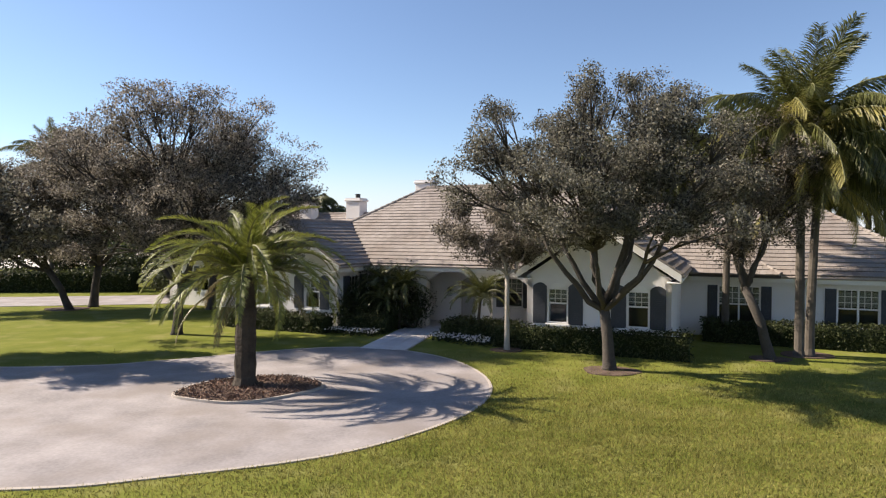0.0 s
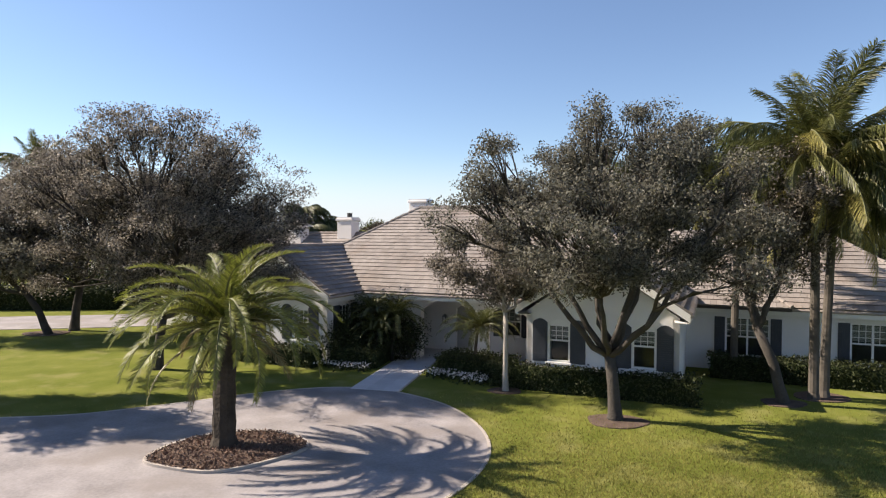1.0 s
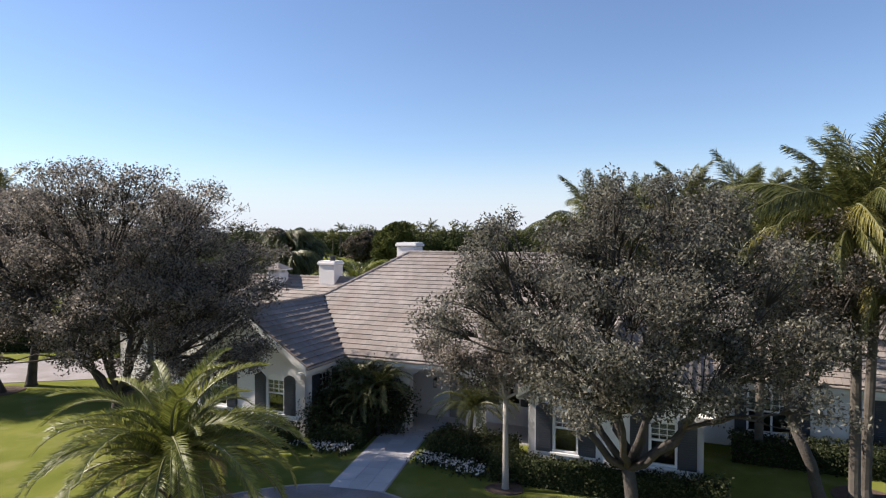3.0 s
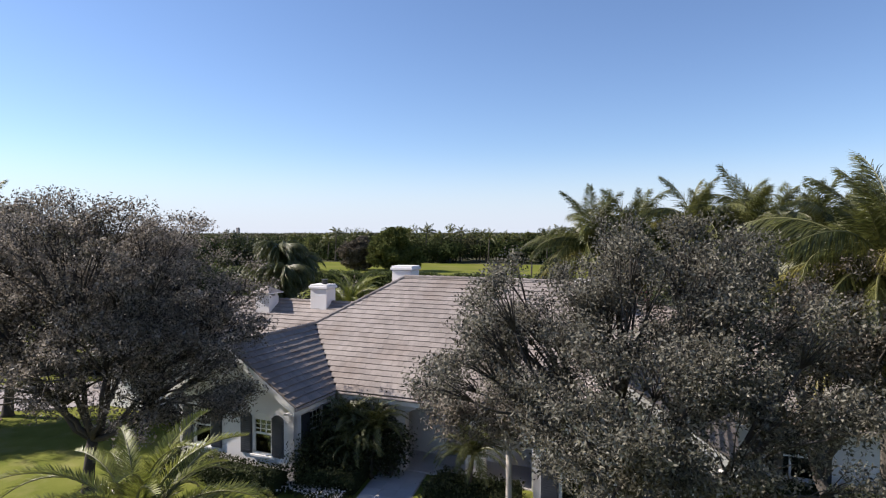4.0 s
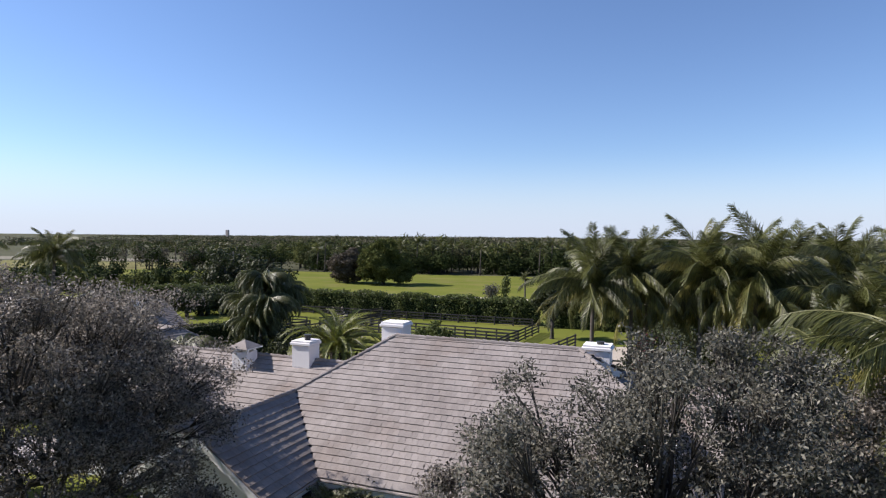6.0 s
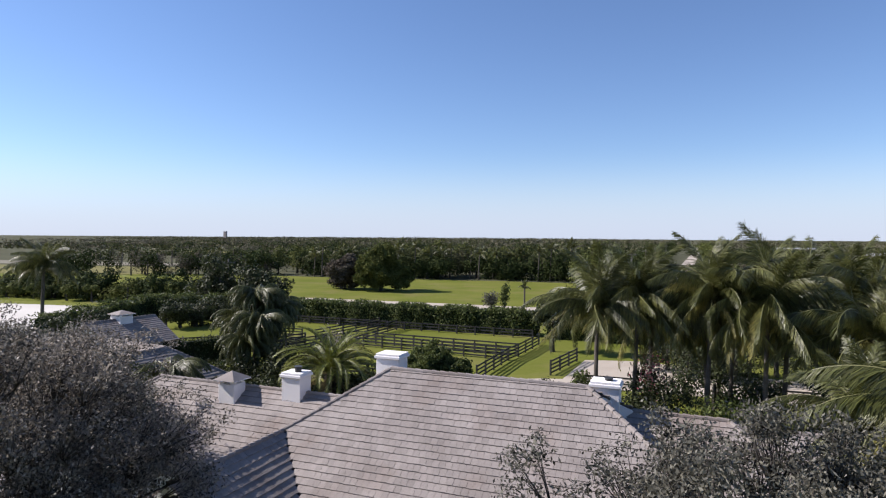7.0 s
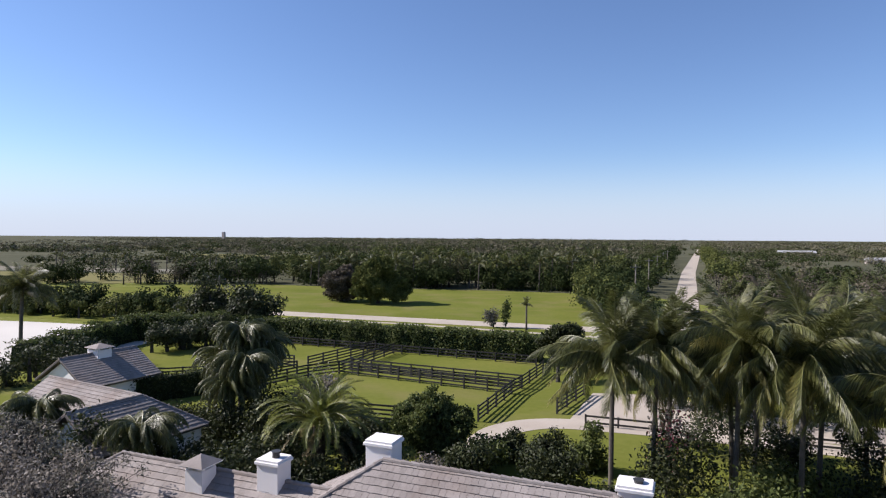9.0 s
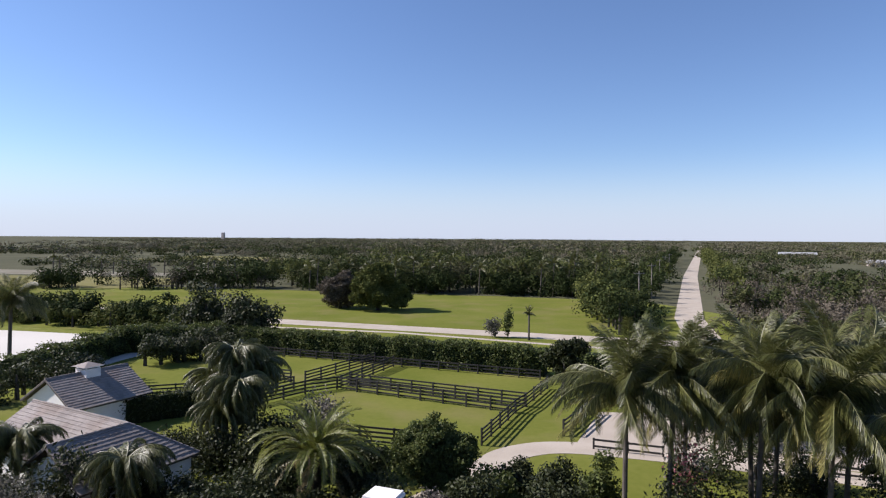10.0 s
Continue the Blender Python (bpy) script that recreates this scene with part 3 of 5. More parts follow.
def roof_face(pts, pick=False, parent=None, thick=0.14, name="roof"):
    """A sloping roof face over the convex outline pts, whose first two points are the eave: a deck with courses of flat tiles."""
    P = [Vector(p) for p in pts]
    ex = (P[1] - P[0]).normalized()
    nz = None
    for q in P[2:]:
        c = ex.cross(q - P[0])
        if c.length > 1e-3:
            nz = c.normalized()
            break
    if nz.z < 0:
        nz = -nz
    up = nz.cross(ex).normalized()
    if up.z < 0:
        up = -up
    flat = [((p - P[0]).dot(ex), (p - P[0]).dot(up)) for p in P]
    bm = bmesh.new()
    a = [bm.verts.new(p) for p in P]
    b = [bm.verts.new(p - Vector((0, 0, thick))) for p in P]
    bm.faces.new(a)
    bm.faces.new(b[::-1])
    for i in range(len(P)):
        j = (i + 1) % len(P)
        bm.faces.new((a[i], b[i], b[j], a[j]))
    face = part(name, bm, M_deck, parent or house)
    smax = max(s for _, s in flat)
    rg = np.random.default_rng(int(abs(pts[0][0] * 37 + pts[0][1] * 11)) + 3)
    V, F, singles = [], [], []
    rows = int(smax / TILE_E) + 1

    def span(s):
        xs = []
        for i in range(len(flat)):
            (x0, s0), (x1, s1) = flat[i], flat[(i + 1) % len(flat)]
            if abs(s1 - s0) > 1e-6 and min(s0, s1) <= s <= max(s0, s1):
                xs.append(x0 + (x1 - x0) * (s - s0) / (s1 - s0))
        return (min(xs), max(xs)) if len(xs) >= 2 else None

    for r in range(rows):
        s0 = r * TILE_E - (0.05 if r == 0 else 0)
        s1 = min(r * TILE_E + TILE_E + 0.05, smax)
        sp = span(min(r * TILE_E + TILE_E * 0.5, smax - 0.02))
        if not sp:
            continue
        off = TILE_W * (0.5 if r % 2 else 0.0)
        k0 = math.floor((sp[0] - off) / TILE_W)
        for k in range(k0, int((sp[1] - off) / TILE_W) + 1):
            x0, x1 = max(sp[0], off + k * TILE_W), min(sp[1], off + (k + 1) * TILE_W)
            if x1 - x0 < 0.05:
                continue
            lift = 0.072 + rg.uniform(-0.006, 0.007)
            sj = s0 + rg.uniform(-0.008, 0.008)
            q = [(x0 + 0.004, sj, 0.002), (x1 - 0.004, sj, 0.002), (x1 - 0.004, s1, 0.002), (x0 + 0.004, s1, 0.002), (x0 + 0.004, sj, lift), (x1 - 0.004, sj, lift + rg.uniform(-0.004, 0.004)), (x1 - 0.004, s1, 0.034), (x0 + 0.004, s1, 0.034)]
            w = [tuple(P[0] + ex * a0 + up * b0 + nz * c0) for a0, b0, c0 in q]
            fs = ((4, 5, 6, 7), (0, 1, 5, 4), (1, 2, 6, 5), (3, 0, 4, 7), (2, 3, 7, 6))
            if pick and len(singles) < 300 and s0 > 3.3:
                singles.append((w, fs))
            else:
                n = len(V)
                V += w
                F += [tuple(n + i for i in f) for f in fs]
    tagged(part("tiles", mesh_of("tiles", V, F, M_tile), None, face, "weathered grey-pink flat roof tiles"), kind="stuff")
    PIECES.extend((face, w, fs) for w, fs in singles)
    return face


PIECES = []


def cap_line(a, b, parent=None, r=0.10):
    """Ridge or hip caps, lapped along a line."""
    a, b = Vector(a), Vector(b)
    n = max(1, int((b - a).length / 0.36))
    V, F = [], []
    for i in range(n):
        p, q = a.lerp(b, i / n), a.lerp(b, (i + 1.12) / n)
        tube(V, F, [p + Vector((0, 0, 0.045)), q + Vector((0, 0, 0.02))], [r, r * 0.86], 8)
    return tagged(part("ridge_capping", mesh_of("ridge_capping", V, F, M_tile), None, parent or house, "rounded ridge tiles"), kind="stuff")


def hip_block(u0, u1, v0, v1, z, hips=(True, True), pick=False, parent=None):
    """A hipped roof over the eave rectangle; hips: whether the ends at u0 and u1 slope, else they are gables."""
    h = (v1 - v0) / 2
    top = z + SLOPE * h
    vm = (v0 + v1) / 2
    a = u0 + h if hips[0] else u0
    b = u1 - h if hips[1] else u1
    roof_face([(u0, v0, z), (u1, v0, z), (b, vm, top), (a, vm, top)], pick, parent)
    roof_face([(u1, v1, z), (u0, v1, z), (a, vm, top), (b, vm, top)], False, parent)
    if hips[0]:
        roof_face([(u0, v1, z), (u0, v0, z), (a, vm, top)], False, parent)
        cap_line((u0, v0, z), (a, vm, top), parent)
        cap_line((u0, v1, z), (a, vm, top), parent)
    if hips[1]:
        roof_face([(u1, v0, z), (u1, v1, z), (b, vm, top)], False, parent)
        cap_line((u1, v0, z), (b, vm, top), parent)
        cap_line((u1, v1, z), (b, vm, top), parent)
    cap_line((a, vm, top), (b, vm, top), parent)


EZ = 3.0
RV = 6.15
RZ = EZ + SLOPE * RV
JL, JR = 3.05, 3.0
# main roof between the two front gables
roof_face([(0, 0, EZ), (8.2, 0, EZ), (8.2 + JR, JR, EZ + SLOPE * JR), (14.2 - RV, RV, RZ), (-6.1 + RV, RV, RZ), (-JL, JL, EZ + SLOPE * JL)], True)
roof_face([(14.2, 2 * RV, EZ), (-6.1, 2 * RV, EZ), (-6.1 + RV, RV, RZ), (14.2 - RV, RV, RZ)])
roof_face([(-6.1, 2 * RV, EZ), (-6.1, 0, EZ), (-6.1 + RV, RV, RZ)])
UH = 15.3  # the hip's right eave
hu = UH - (UH - 14.2 + RV) * JR / RV
for p, q in (((14.2 - RV, RV, RZ), (hu, JR, EZ + SLOPE * JR)), ((14.2, 2 * RV, EZ + 0.05), (14.2 - RV, RV, RZ))):
    bm = bmesh.new()
    e = [bm.verts.new((a, b - d, c)) for a, b, c in (p, q) for d in (0.0, 0.12)]
    g = [bm.verts.new((a, b - d, EZ - 0.4)) for a, b in (p[:2], q[:2]) for d in (0.0, 0.12)]
    for f in ((e[0], e[2], g[2], g[0]), (e[1], g[1], g[3], e[3]), (e[0], e[1], e[3], e[2]), (e[0], g[0], g[1], e[1]), (e[2], e[3], g[3], g[2]), (g[0], g[2], g[3], g[1])):
        bm.faces.new(f)
    bmesh.ops.translate(bm, verts=bm.verts, vec=(-0.05, 0, -0.06))
    part("upper_wall", bm, M_stucco, house)
roof_face([(8.2 + JR, JR, EZ + SLOPE * JR), (hu, JR, EZ + SLOPE * JR), (14.2 - RV, RV, RZ)])
cap_line((-6.1 + RV, RV, RZ), (14.2 - RV, RV, RZ))
cap_line((-JL, JL, EZ + SLOPE * JL), (-6.1 + RV, RV, RZ))
cap_line((hu, JR, EZ + SLOPE * JR), (14.2 - RV, RV, RZ))
GF = -2.72
# left front gable
gz = EZ + SLOPE * JL
roof_face([(0, GF, EZ), (0, 0, EZ), (-JL, JL, gz), (-JL, GF, gz)])
roof_face([(-6.1, JL, EZ), (-6.1, GF, EZ), (-JL, GF, gz), (-JL, JL, gz)])
cap_line((-JL, GF, gz), (-JL, JL, gz))
# right front gable
gr = EZ + SLOPE * JR
roof_face([(8.2, 0, EZ), (8.2, GF, EZ), (11.2, GF, gr), (11.2, JR, gr)])
roof_face([(14.2, GF, EZ), (14.2, 5.0, EZ), (11.2, 5.0, gr), (11.2, GF, gr)])
cap_line((11.2, GF, gr), (11.2, JR, gr))
def rake(u0, z0, u1, z1, v):
    """A white barge board up a gable's edge."""
    bm = bmesh.new()
    q = [(u0, z0 - 0.30), (u1, z1 - 0.30), (u1, z1 - 0.02), (u0, z0 - 0.02)]
    a = [bm.verts.new((u, v - 0.035, z)) for u, z in q]
    b = [bm.verts.new((u, v + 0.03, z)) for u, z in q]
    bm.faces.new(a)
    bm.faces.new(b[::-1])
    for i in range(4):
        bm.faces.new((a[i], b[i], b[(i + 1) % 4], a[(i + 1) % 4]))
    part("barge_board", bm, M_trim, house)


for c, h in ((-JL, JL), (11.2, JR)):
    for sg in (-1, 1):
        rake(c + sg * h, EZ, c, EZ + SLOPE * h, GF)
# side wings
hip_block(-16.5, -1.5, 2.2, 10.2, 2.98, (True, False))
hip_block(8.0, 23.9, 3.2, 12.2, 2.75, (False, True))
hip_block(9.0, 17.7, 2.9, 12.5, 2.75, (False, True))


def eave_trim(a, b):
    """Fascia board and gutter along an eave from a to b, outside on the right-hand side."""
    a, b = Vector(a), Vector(b)
    ln = (b - a).length
    m = pose(a.x, a.y, a.z, 0, 0, math.degrees(math.atan2(b.y - a.y, b.x - a.x)))
    f = part("fascia", box_mesh((0, 0.012, -0.33), (ln, 0.045, -0.03)), M_trim, house)
    f.matrix_basis = m
    s = part("soffit", box_mesh((0, 0.05, -0.335), (ln, 0.5, -0.305)), M_trim, house)
    s.matrix_basis = m
    V, F = [], []
    tube(V, F, [(0, -0.05, -0.09), (ln, -0.05, -0.09)], [0.06, 0.06], 8)
    g = part("gutter", mesh_of("gutter", V, F, M_gutter), None, house, "brown half-round gutter")
    g.matrix_basis = m


eave_trim((0.05, 0, EZ), (8.15, 0, EZ))
eave_trim((0, GF, EZ), (0, -0.06, EZ))
eave_trim((8.2, -0.06, EZ), (8.2, GF, EZ))
eave_trim((14.2, GF, EZ), (14.2, 3.0, EZ))
eave_trim((14.2, 3.2, 2.75), (23.9, 3.2, 2.75))
eave_trim((-16.5, 2.2, 2.98), (-6.2, 2.2, 2.98))
eave_trim((-6.1, 2.0, EZ), (-6.1, GF, EZ))

# walls and openings
WH = 2.78
GW = -2.3
m = wall(-5.75, GW, -0.35, GW, WH, [(0.72, 1.58, 0.95, 2.5, 0.2), (3.57, 4.43, 0.95, 2.5, 0.2)], 5.4 / 2 * SLOPE + 0.08)
window(m, 1.15, 0.95, 0.86, 1.55, 0.2)
window(m, 4.0, 0.95, 0.86, 1.55, 0.2)
m = wall(-0.35, GW, -0.35, 0.5, WH, [(1.0, 1.86, 0.95, 2.45, 0.0)])
window(m, 1.43, 0.95, 0.86, 1.5, 0.0)
m = wall(8.5, GW, 13.85, GW, WH, [(0.82, 1.62, 0.95, 2.52, 0.2), (3.8, 4.6, 0.95, 2.52, 0.2)], 5.35 / 2 * SLOPE + 0.08)
window(m, 1.22, 0.95, 0.80, 1.57, 0.2, sw=0.55)
window(m, 4.2, 0.95, 0.80, 1.57, 0.2, sw=0.55)
wall(8.5, 0.5, 8.5, GW, WH)
wall(13.85, GW, 13.85, 3.6, WH)
m = wall(13.85, 3.6, 23.5, 3.6, 2.6, [(1.5, 3.15, 0.62, 2.22, 0.0), (5.92, 7.4, 0.62, 2.22, 0.0)])
window(m, 2.325, 0.62, 1.65, 1.6, 0.0, 2, sw=0.4)
window(m, 6.66, 0.62, 1.48, 1.6, 0.0, 2, sw=0.4)
wall(23.5, 3.6, 23.5, 11.8, 2.6)
wall(23.5, 11.8, -6.0, 11.8, 2.6)
wall(-6.0, 9.8, -16.1, 9.8, WH)
wall(-16.1, 9.8, -16.1, 2.6, WH)
m = wall(-16.1, 2.6, -5.75, 2.6, WH, [(2.5, 3.9, 0.9, 2.4, 0.0), (6.5, 7.9, 0.9, 2.4, 0.0)])
window(m, 3.2, 0.9, 1.4, 1.5, 0.0, 2, sw=0.4)
window(m, 7.2, 0.9, 1.4, 1.5, 0.0, 2, sw=0.4)
wall(-5.75, 2.6, -5.75, GW, WH)
# entry porch: an arcade in front, the house wall behind
wall(-0.35, 0.5, 8.5, 0.5, WH, [(3.12, 5.6, 0, 2.68, 0.5), (6.3, 8.1, 0, 2.5, 0.4)], thick=0.35, label="white stucco entry arcade with arches")
m = wall(-0.35, 2.6, 8.5, 2.6, WH, [(4.0, 5.6, 0, 2.35, 0.3), (6.3, 7.2, 0.9, 2.3, 0.0)])
window(m, 6.75, 0.9, 0.9, 1.4, 0.0, sw=0.4)
d = empty("door")
d.parent = house
d.matrix_basis = m @ pose(4.8, 0, 0.02)
for sg in (-1, 1):
    leaf = part("door_leaf", box_mesh((sg * 0.4 - 0.375, 0.06, 0.0), (sg * 0.4 + 0.375, 0.11, 2.3), 0.006), M_door, d, "grey panelled entrance door")
    for z0, z1 in ((0.2, 0.9), (1.05, 2.1)):
        part("panel", box_mesh((sg * 0.4 - 0.24, 0.045, z0), (sg * 0.4 + 0.24, 0.058, z1), 0.006), M_door, leaf)
    part("handle", box_mesh((sg * 0.1 - 0.015, 0.02, 0.98), (sg * 0.1 + 0.015, 0.058, 1.2), 0.005), M_dark, leaf, "dark metal handle")
part("floor", box_mesh((-0.3, 0.55, -0.1), (8.4, 2.65, 0.06)), M_paver, house, "pale paved porch floor")


def lantern(u, v, z):
    l = empty("wall_lantern", HOUSE_POSE @ pose(u, v, z), label="black wall lantern beside the entry", category="lantern", group="entry lanterns")
    part("bracket", box_mesh((-0.04, -0.03, 0.05), (0.04, 0.0, 0.25)), M_dark, l)
    bm = bmesh.new()
    for x in (-0.09, 0.09):
        for y in (-0.21, -0.03):
            box(bm, (x - 0.01, y - 0.01, -0.14), (x + 0.01, y + 0.01, 0.16))
    box(bm, (-0.1, -0.22, -0.16), (0.1, -0.02, -0.14))
    part("cage", bm, M_dark, l)
    c = bmesh.new()
    bmesh.ops.create_cone(c, cap_ends=True, segments=4, radius1=0.17, radius2=0.02, depth=0.14, matrix=pose(0, -0.12, 0.23, 0, 0, 45))
    part("cap", c, M_dark, l)


lantern(3.1, 2.6, 1.5)
lantern(5.55, 2.6, 1.5)


def chimney(u, v, w, d, z0, z1, label, parent=None, peaked=False, pot=0.0):
    c = empty("chimney")
    c.parent = parent or house
    c.matrix_basis = pose(u, v, 0)
    c["label"] = label
    part("shaft", box_mesh((-w / 2, -d / 2, z0), (w / 2, d / 2, z1 - 0.22), 0.012), M_stucco, c)
    o = 0.07
    if peaked:
        for x in (-1, 1):
            for y in (-1, 1):
                b = bmesh.new()
                box(b, (x * (w / 2 - 0.14) - 0.1, y * (d / 2 - 0.14) - 0.1, z1 - 0.22), (x * (w / 2 - 0.14) + 0.1, y * (d / 2 - 0.14) + 0.1, z1 - 0.02))
                part("pier", b, M_stucco, c)
        o = 0.17
        b = bmesh.new()
        bmesh.ops.create_cone(b, cap_ends=True, segments=4, radius1=(w / 2 + o) * 1.414, radius2=0.05, depth=0.34, matrix=pose(0, 0, z1 + 0.14, 0, 0, 45))
        part("hood", b, M_tile, c, "small tiled pyramid hood")
        part("hood_board", box_mesh((-w / 2 - o, -d / 2 - o, z1 - 0.07), (w / 2 + o, d / 2 + o, z1 - 0.03)), M_trim, c)
    else:
        b = box_mesh((-w / 2 - o, -d / 2 - o, z1 - 0.2), (w / 2 + o, d / 2 + o, z1 - 0.08), 0.015)
        box(b, (-w / 2 - 0.02, -d / 2 - 0.02, z1 - 0.08), (w / 2 + 0.02, d / 2 + 0.02, z1))
        part("cap", b, M_stucco, c)
        if pot:
            V, F = [], []
            tube(V, F, [(0.1, 0, z1 - 0.02), (0.1, 0, z1 + pot), (0.1, 0, z1 + pot + 0.03)], [0.15, 0.15, 0.19], 10)
            part("flue_pot", mesh_of("flue_pot", V, F, M_dark), None, c, "dark metal flue pot")


chimney(-0.35, 7.0, 1.05, 0.9, 5.5, 7.55, "white stucco chimney with a stepped cap behind the ridge")
chimney(8.6, 7.35, 1.05, 0.9, 4.5, 7.1, "white stucco chimney with a stepped cap at the hip", pot=0.08)
chimney(-4.6, 6.1, 0.95, 0.85, 4.5, 6.55, "white stucco chimney with a dark flue on the side wing", pot=0.22)
chimney(-7.7, 5.6, 0.85, 0.8, 4.3, 6.1, "white stucco chimney under a tiled hood", peaked=True)

# walk to the entry, of large pale slabs
WALK_A, WALK_B = Vector((-3.1, 23.2)), Vector((-1.85, 30.4))
walk_path = single("walkway", prism(bmesh.new(), ribbon([WALK_A, WALK_B], 1.9), -0.1, 0.012), M_curb, "pale paved walk from the drive to the entry", "walkway", "structure")

# ---- fronds shared by the palms ----
DM = (M_rachis, M_frond)
DO = (M_rachis, M_frond_old)
CM = (M_rachis, M_coco)
CO = (M_rachis, M_coco_old)
DATE_UP = frond_mesh("date_frond_up", 2.9, 80, 84, 120, 0.34, 0.027, 0.1, 0.55, DM, 1, 0.15, 0.15)
DATE_MID = frond_mesh("date_frond_mid", 3.3, 60, 112, 130, 0.36, 0.027, 0.2, 0.5, DM, 2, 0.3, 0.15)
DATE_LOW = frond_mesh("date_frond_low", 3.2, 34, 108, 130, 0.36, 0.027, 0.25, 0.45, DM, 3, -0.3, 0.15)
DATE_OLD = frond_mesh("date_frond_old", 2.5, 0, 74, 90, 0.36, 0.026, 0.4, 0.2, DO, 4)
# dwarf palms take the dark coconut colour to stand for the entry's shade
DWARF_UP = frond_mesh("dwarf_frond_up", 2.8, 74, 76, 80, 0.42, 0.04, 0.3, 0.2, CM, 41, 0.2, 0.2)
DWARF_LOW = frond_mesh("dwarf_frond_low", 3.0, 44, 100, 80, 0.44, 0.04, 0.4, 0.2, CM, 42, -0.2, 0.2)
COCO_UP = frond_mesh("coconut_frond_up", 4.4, 84, 52, 140, 1.0, 0.042, 0.6, 0.0, CM, 5, 0.3, 0.4, 1.2)
COCO_MID = frond_mesh("coconut_frond_mid", 5.0, 56, 90, 140, 1.1, 0.044, 1.2, 0.0, CM, 6, -0.5, 0.42, 0.95)
COCO_BOW = frond_mesh("coconut_frond_bowed", 4.8, 40, 112, 130, 1.1, 0.044, 1.6, 0.0, CM, 26, 0.55, 0.42, 0.85)
COCO_LOW = frond_mesh("coconut_frond_low", 4.9, 14, 74, 130, 1.1, 0.044, 1.9, 0.0, CM, 7, 0.4, 0.42, 0.85)
COCO_GOLD = frond_mesh("coconut_frond_golden", 5.0, 44, 96, 130, 1.1, 0.044, 1.4, 0.0, CO, 27, 0.4, 0.42, 0.9)
COCO_OLD = frond_mesh("coconut_frond_old", 4.4, -14, 66, 100, 0.95, 0.04, 2.2, 0.0, CO, 8, -0.3, 0.42, 0.8)
QUEEN = frond_mesh("queen_frond", 3.4, 52, 125, 120, 0.66, 0.042, 1.7, 0.0, CM, 9, 0.2, 0.45)

# ---- front garden ----
palm("date_palm", "stout date palm with arching feathery fronds in a mulch bed", (-6.0, 17.1, 0.05), (0.05, 0.0, 3.15), (0.30, 0.27),
     [(DATE_UP, 12, 0), (DATE_UP, 7, 16), (DATE_MID, 13, 0), (DATE_MID, 10, 14), (DATE_LOW, 14, 0), (DATE_LOW, 9, 12), (DATE_OLD, 6, 0)], 10, 0.05, M_palm_bark, 1.0)
leafy_tree("shade_tree", "broad grey-green shade tree forking low above a mulch ring", (4.8, 20.3, 0), (-0.2, 0.0, 2.1),
           [(0.2, 0.2, 7.6, 3.0, 3.0, 2.1), (-3.0, 0.0, 7.4, 2.3, 2.4, 1.8), (-4.5, -0.3, 6.2, 1.8, 2.0, 1.6), (-1.2, -1.5, 5.7, 3.2, 3.4, 1.9), (1.9, -0.3, 6.8, 2.4, 2.6, 2.2), (1.4, -2.8, 5.4, 2.6, 2.4, 1.8), (-1.5, -3.2, 5.1, 2.4, 2.0, 1.4), (2.4, 0.4, 5.0, 1.8, 2.0, 1.2), (1.2, 0.6, 8.6, 2.1, 2.0, 1.2)],
           1450, 70, (0.048, 0.021), 0.25, 0.19, 29, M_leaf, M_bark, 10, lobes=15, lobe=(0.2, 0.38))
leafy_tree("young_tree", "slender pale-trunked young tree with bronze leaves", (1.6, 23.5, 0), (0.0, 0.1, 3.0),
           [(-0.7, 0, 4.7, 2.0, 1.7, 1.6), (0.6, 0.2, 4.4, 1.5, 1.4, 1.3)], 380, 90, (0.05, 0.022), 0.22, 0.10, 12, M_leaf_brown, M_bark_pale, 5, lobes=12, lobe=(0.25, 0.45))
leafy_tree("leaning_tree", "leaning shade tree with sparse bronze-green leaves", (10.8, 22.6, 0), (-0.9, 0.0, 2.6),
           [(-1.2, 0, 5.4, 2.2, 2.2, 2.2), (-0.2, 0.2, 4.0, 2.0, 2.0, 1.3), (0.3, 0, 5.6, 1.6, 1.6, 1.5), (-2.0, -0.6, 6.2, 1.8, 2.0, 1.6), (0.2, -0.4, 7.3, 2.3, 2.2, 1.6)], 440, 66, (0.05, 0.023), 0.25, 0.17, 13, M_leaf_brown, M_bark, 5, lobes=12, lobe=(0.24, 0.45))
leafy_tree("lawn_tree", "large grey-bronze shade tree beside the house", (-12.6, 26.0, 0), (0.3, -0.1, 2.3),
           [(0.5, -1.0, 8.2, 4.3, 3.8, 2.4), (3.7, -1.0, 7.5, 2.9, 3.0, 2.3), (-3.0, -0.8, 7.7, 3.2, 3.2, 2.3), (4.9, -1.2, 5.8, 1.9, 2.0, 1.8), (0.8, -1.0, 5.7, 4.4, 3.8, 2.2), (4.2, -1.6, 4.0, 2.3, 2.2, 1.5), (-2.0, -1.5, 4.4, 3.0, 2.6, 1.6), (3.4, 1.8, 6.0, 2.4, 2.2, 1.8), (0.2, 2.4, 8.0, 3.2, 2.8, 2.0)],
           1750, 72, (0.052, 0.023), 0.28, 0.2, 14, M_leaf_brown, M_bark, 9, lobes=16, lobe=(0.26, 0.45))
leafy_tree("lawn_tree", "dense shade tree against the house side", (-15.2, 35.0, 0), (0.2, 0.1, 2.5),
           [(-0.5, -0.4, 5.8, 4.0, 3.8, 2.8), (-0.9, -0.4, 7.2, 3.2, 3.0, 1.7)],
           900, 80, (0.06, 0.026), 0.29, 0.24, 18, M_leaf, M_bark, 7, lobes=18, lobe=(0.24, 0.44))
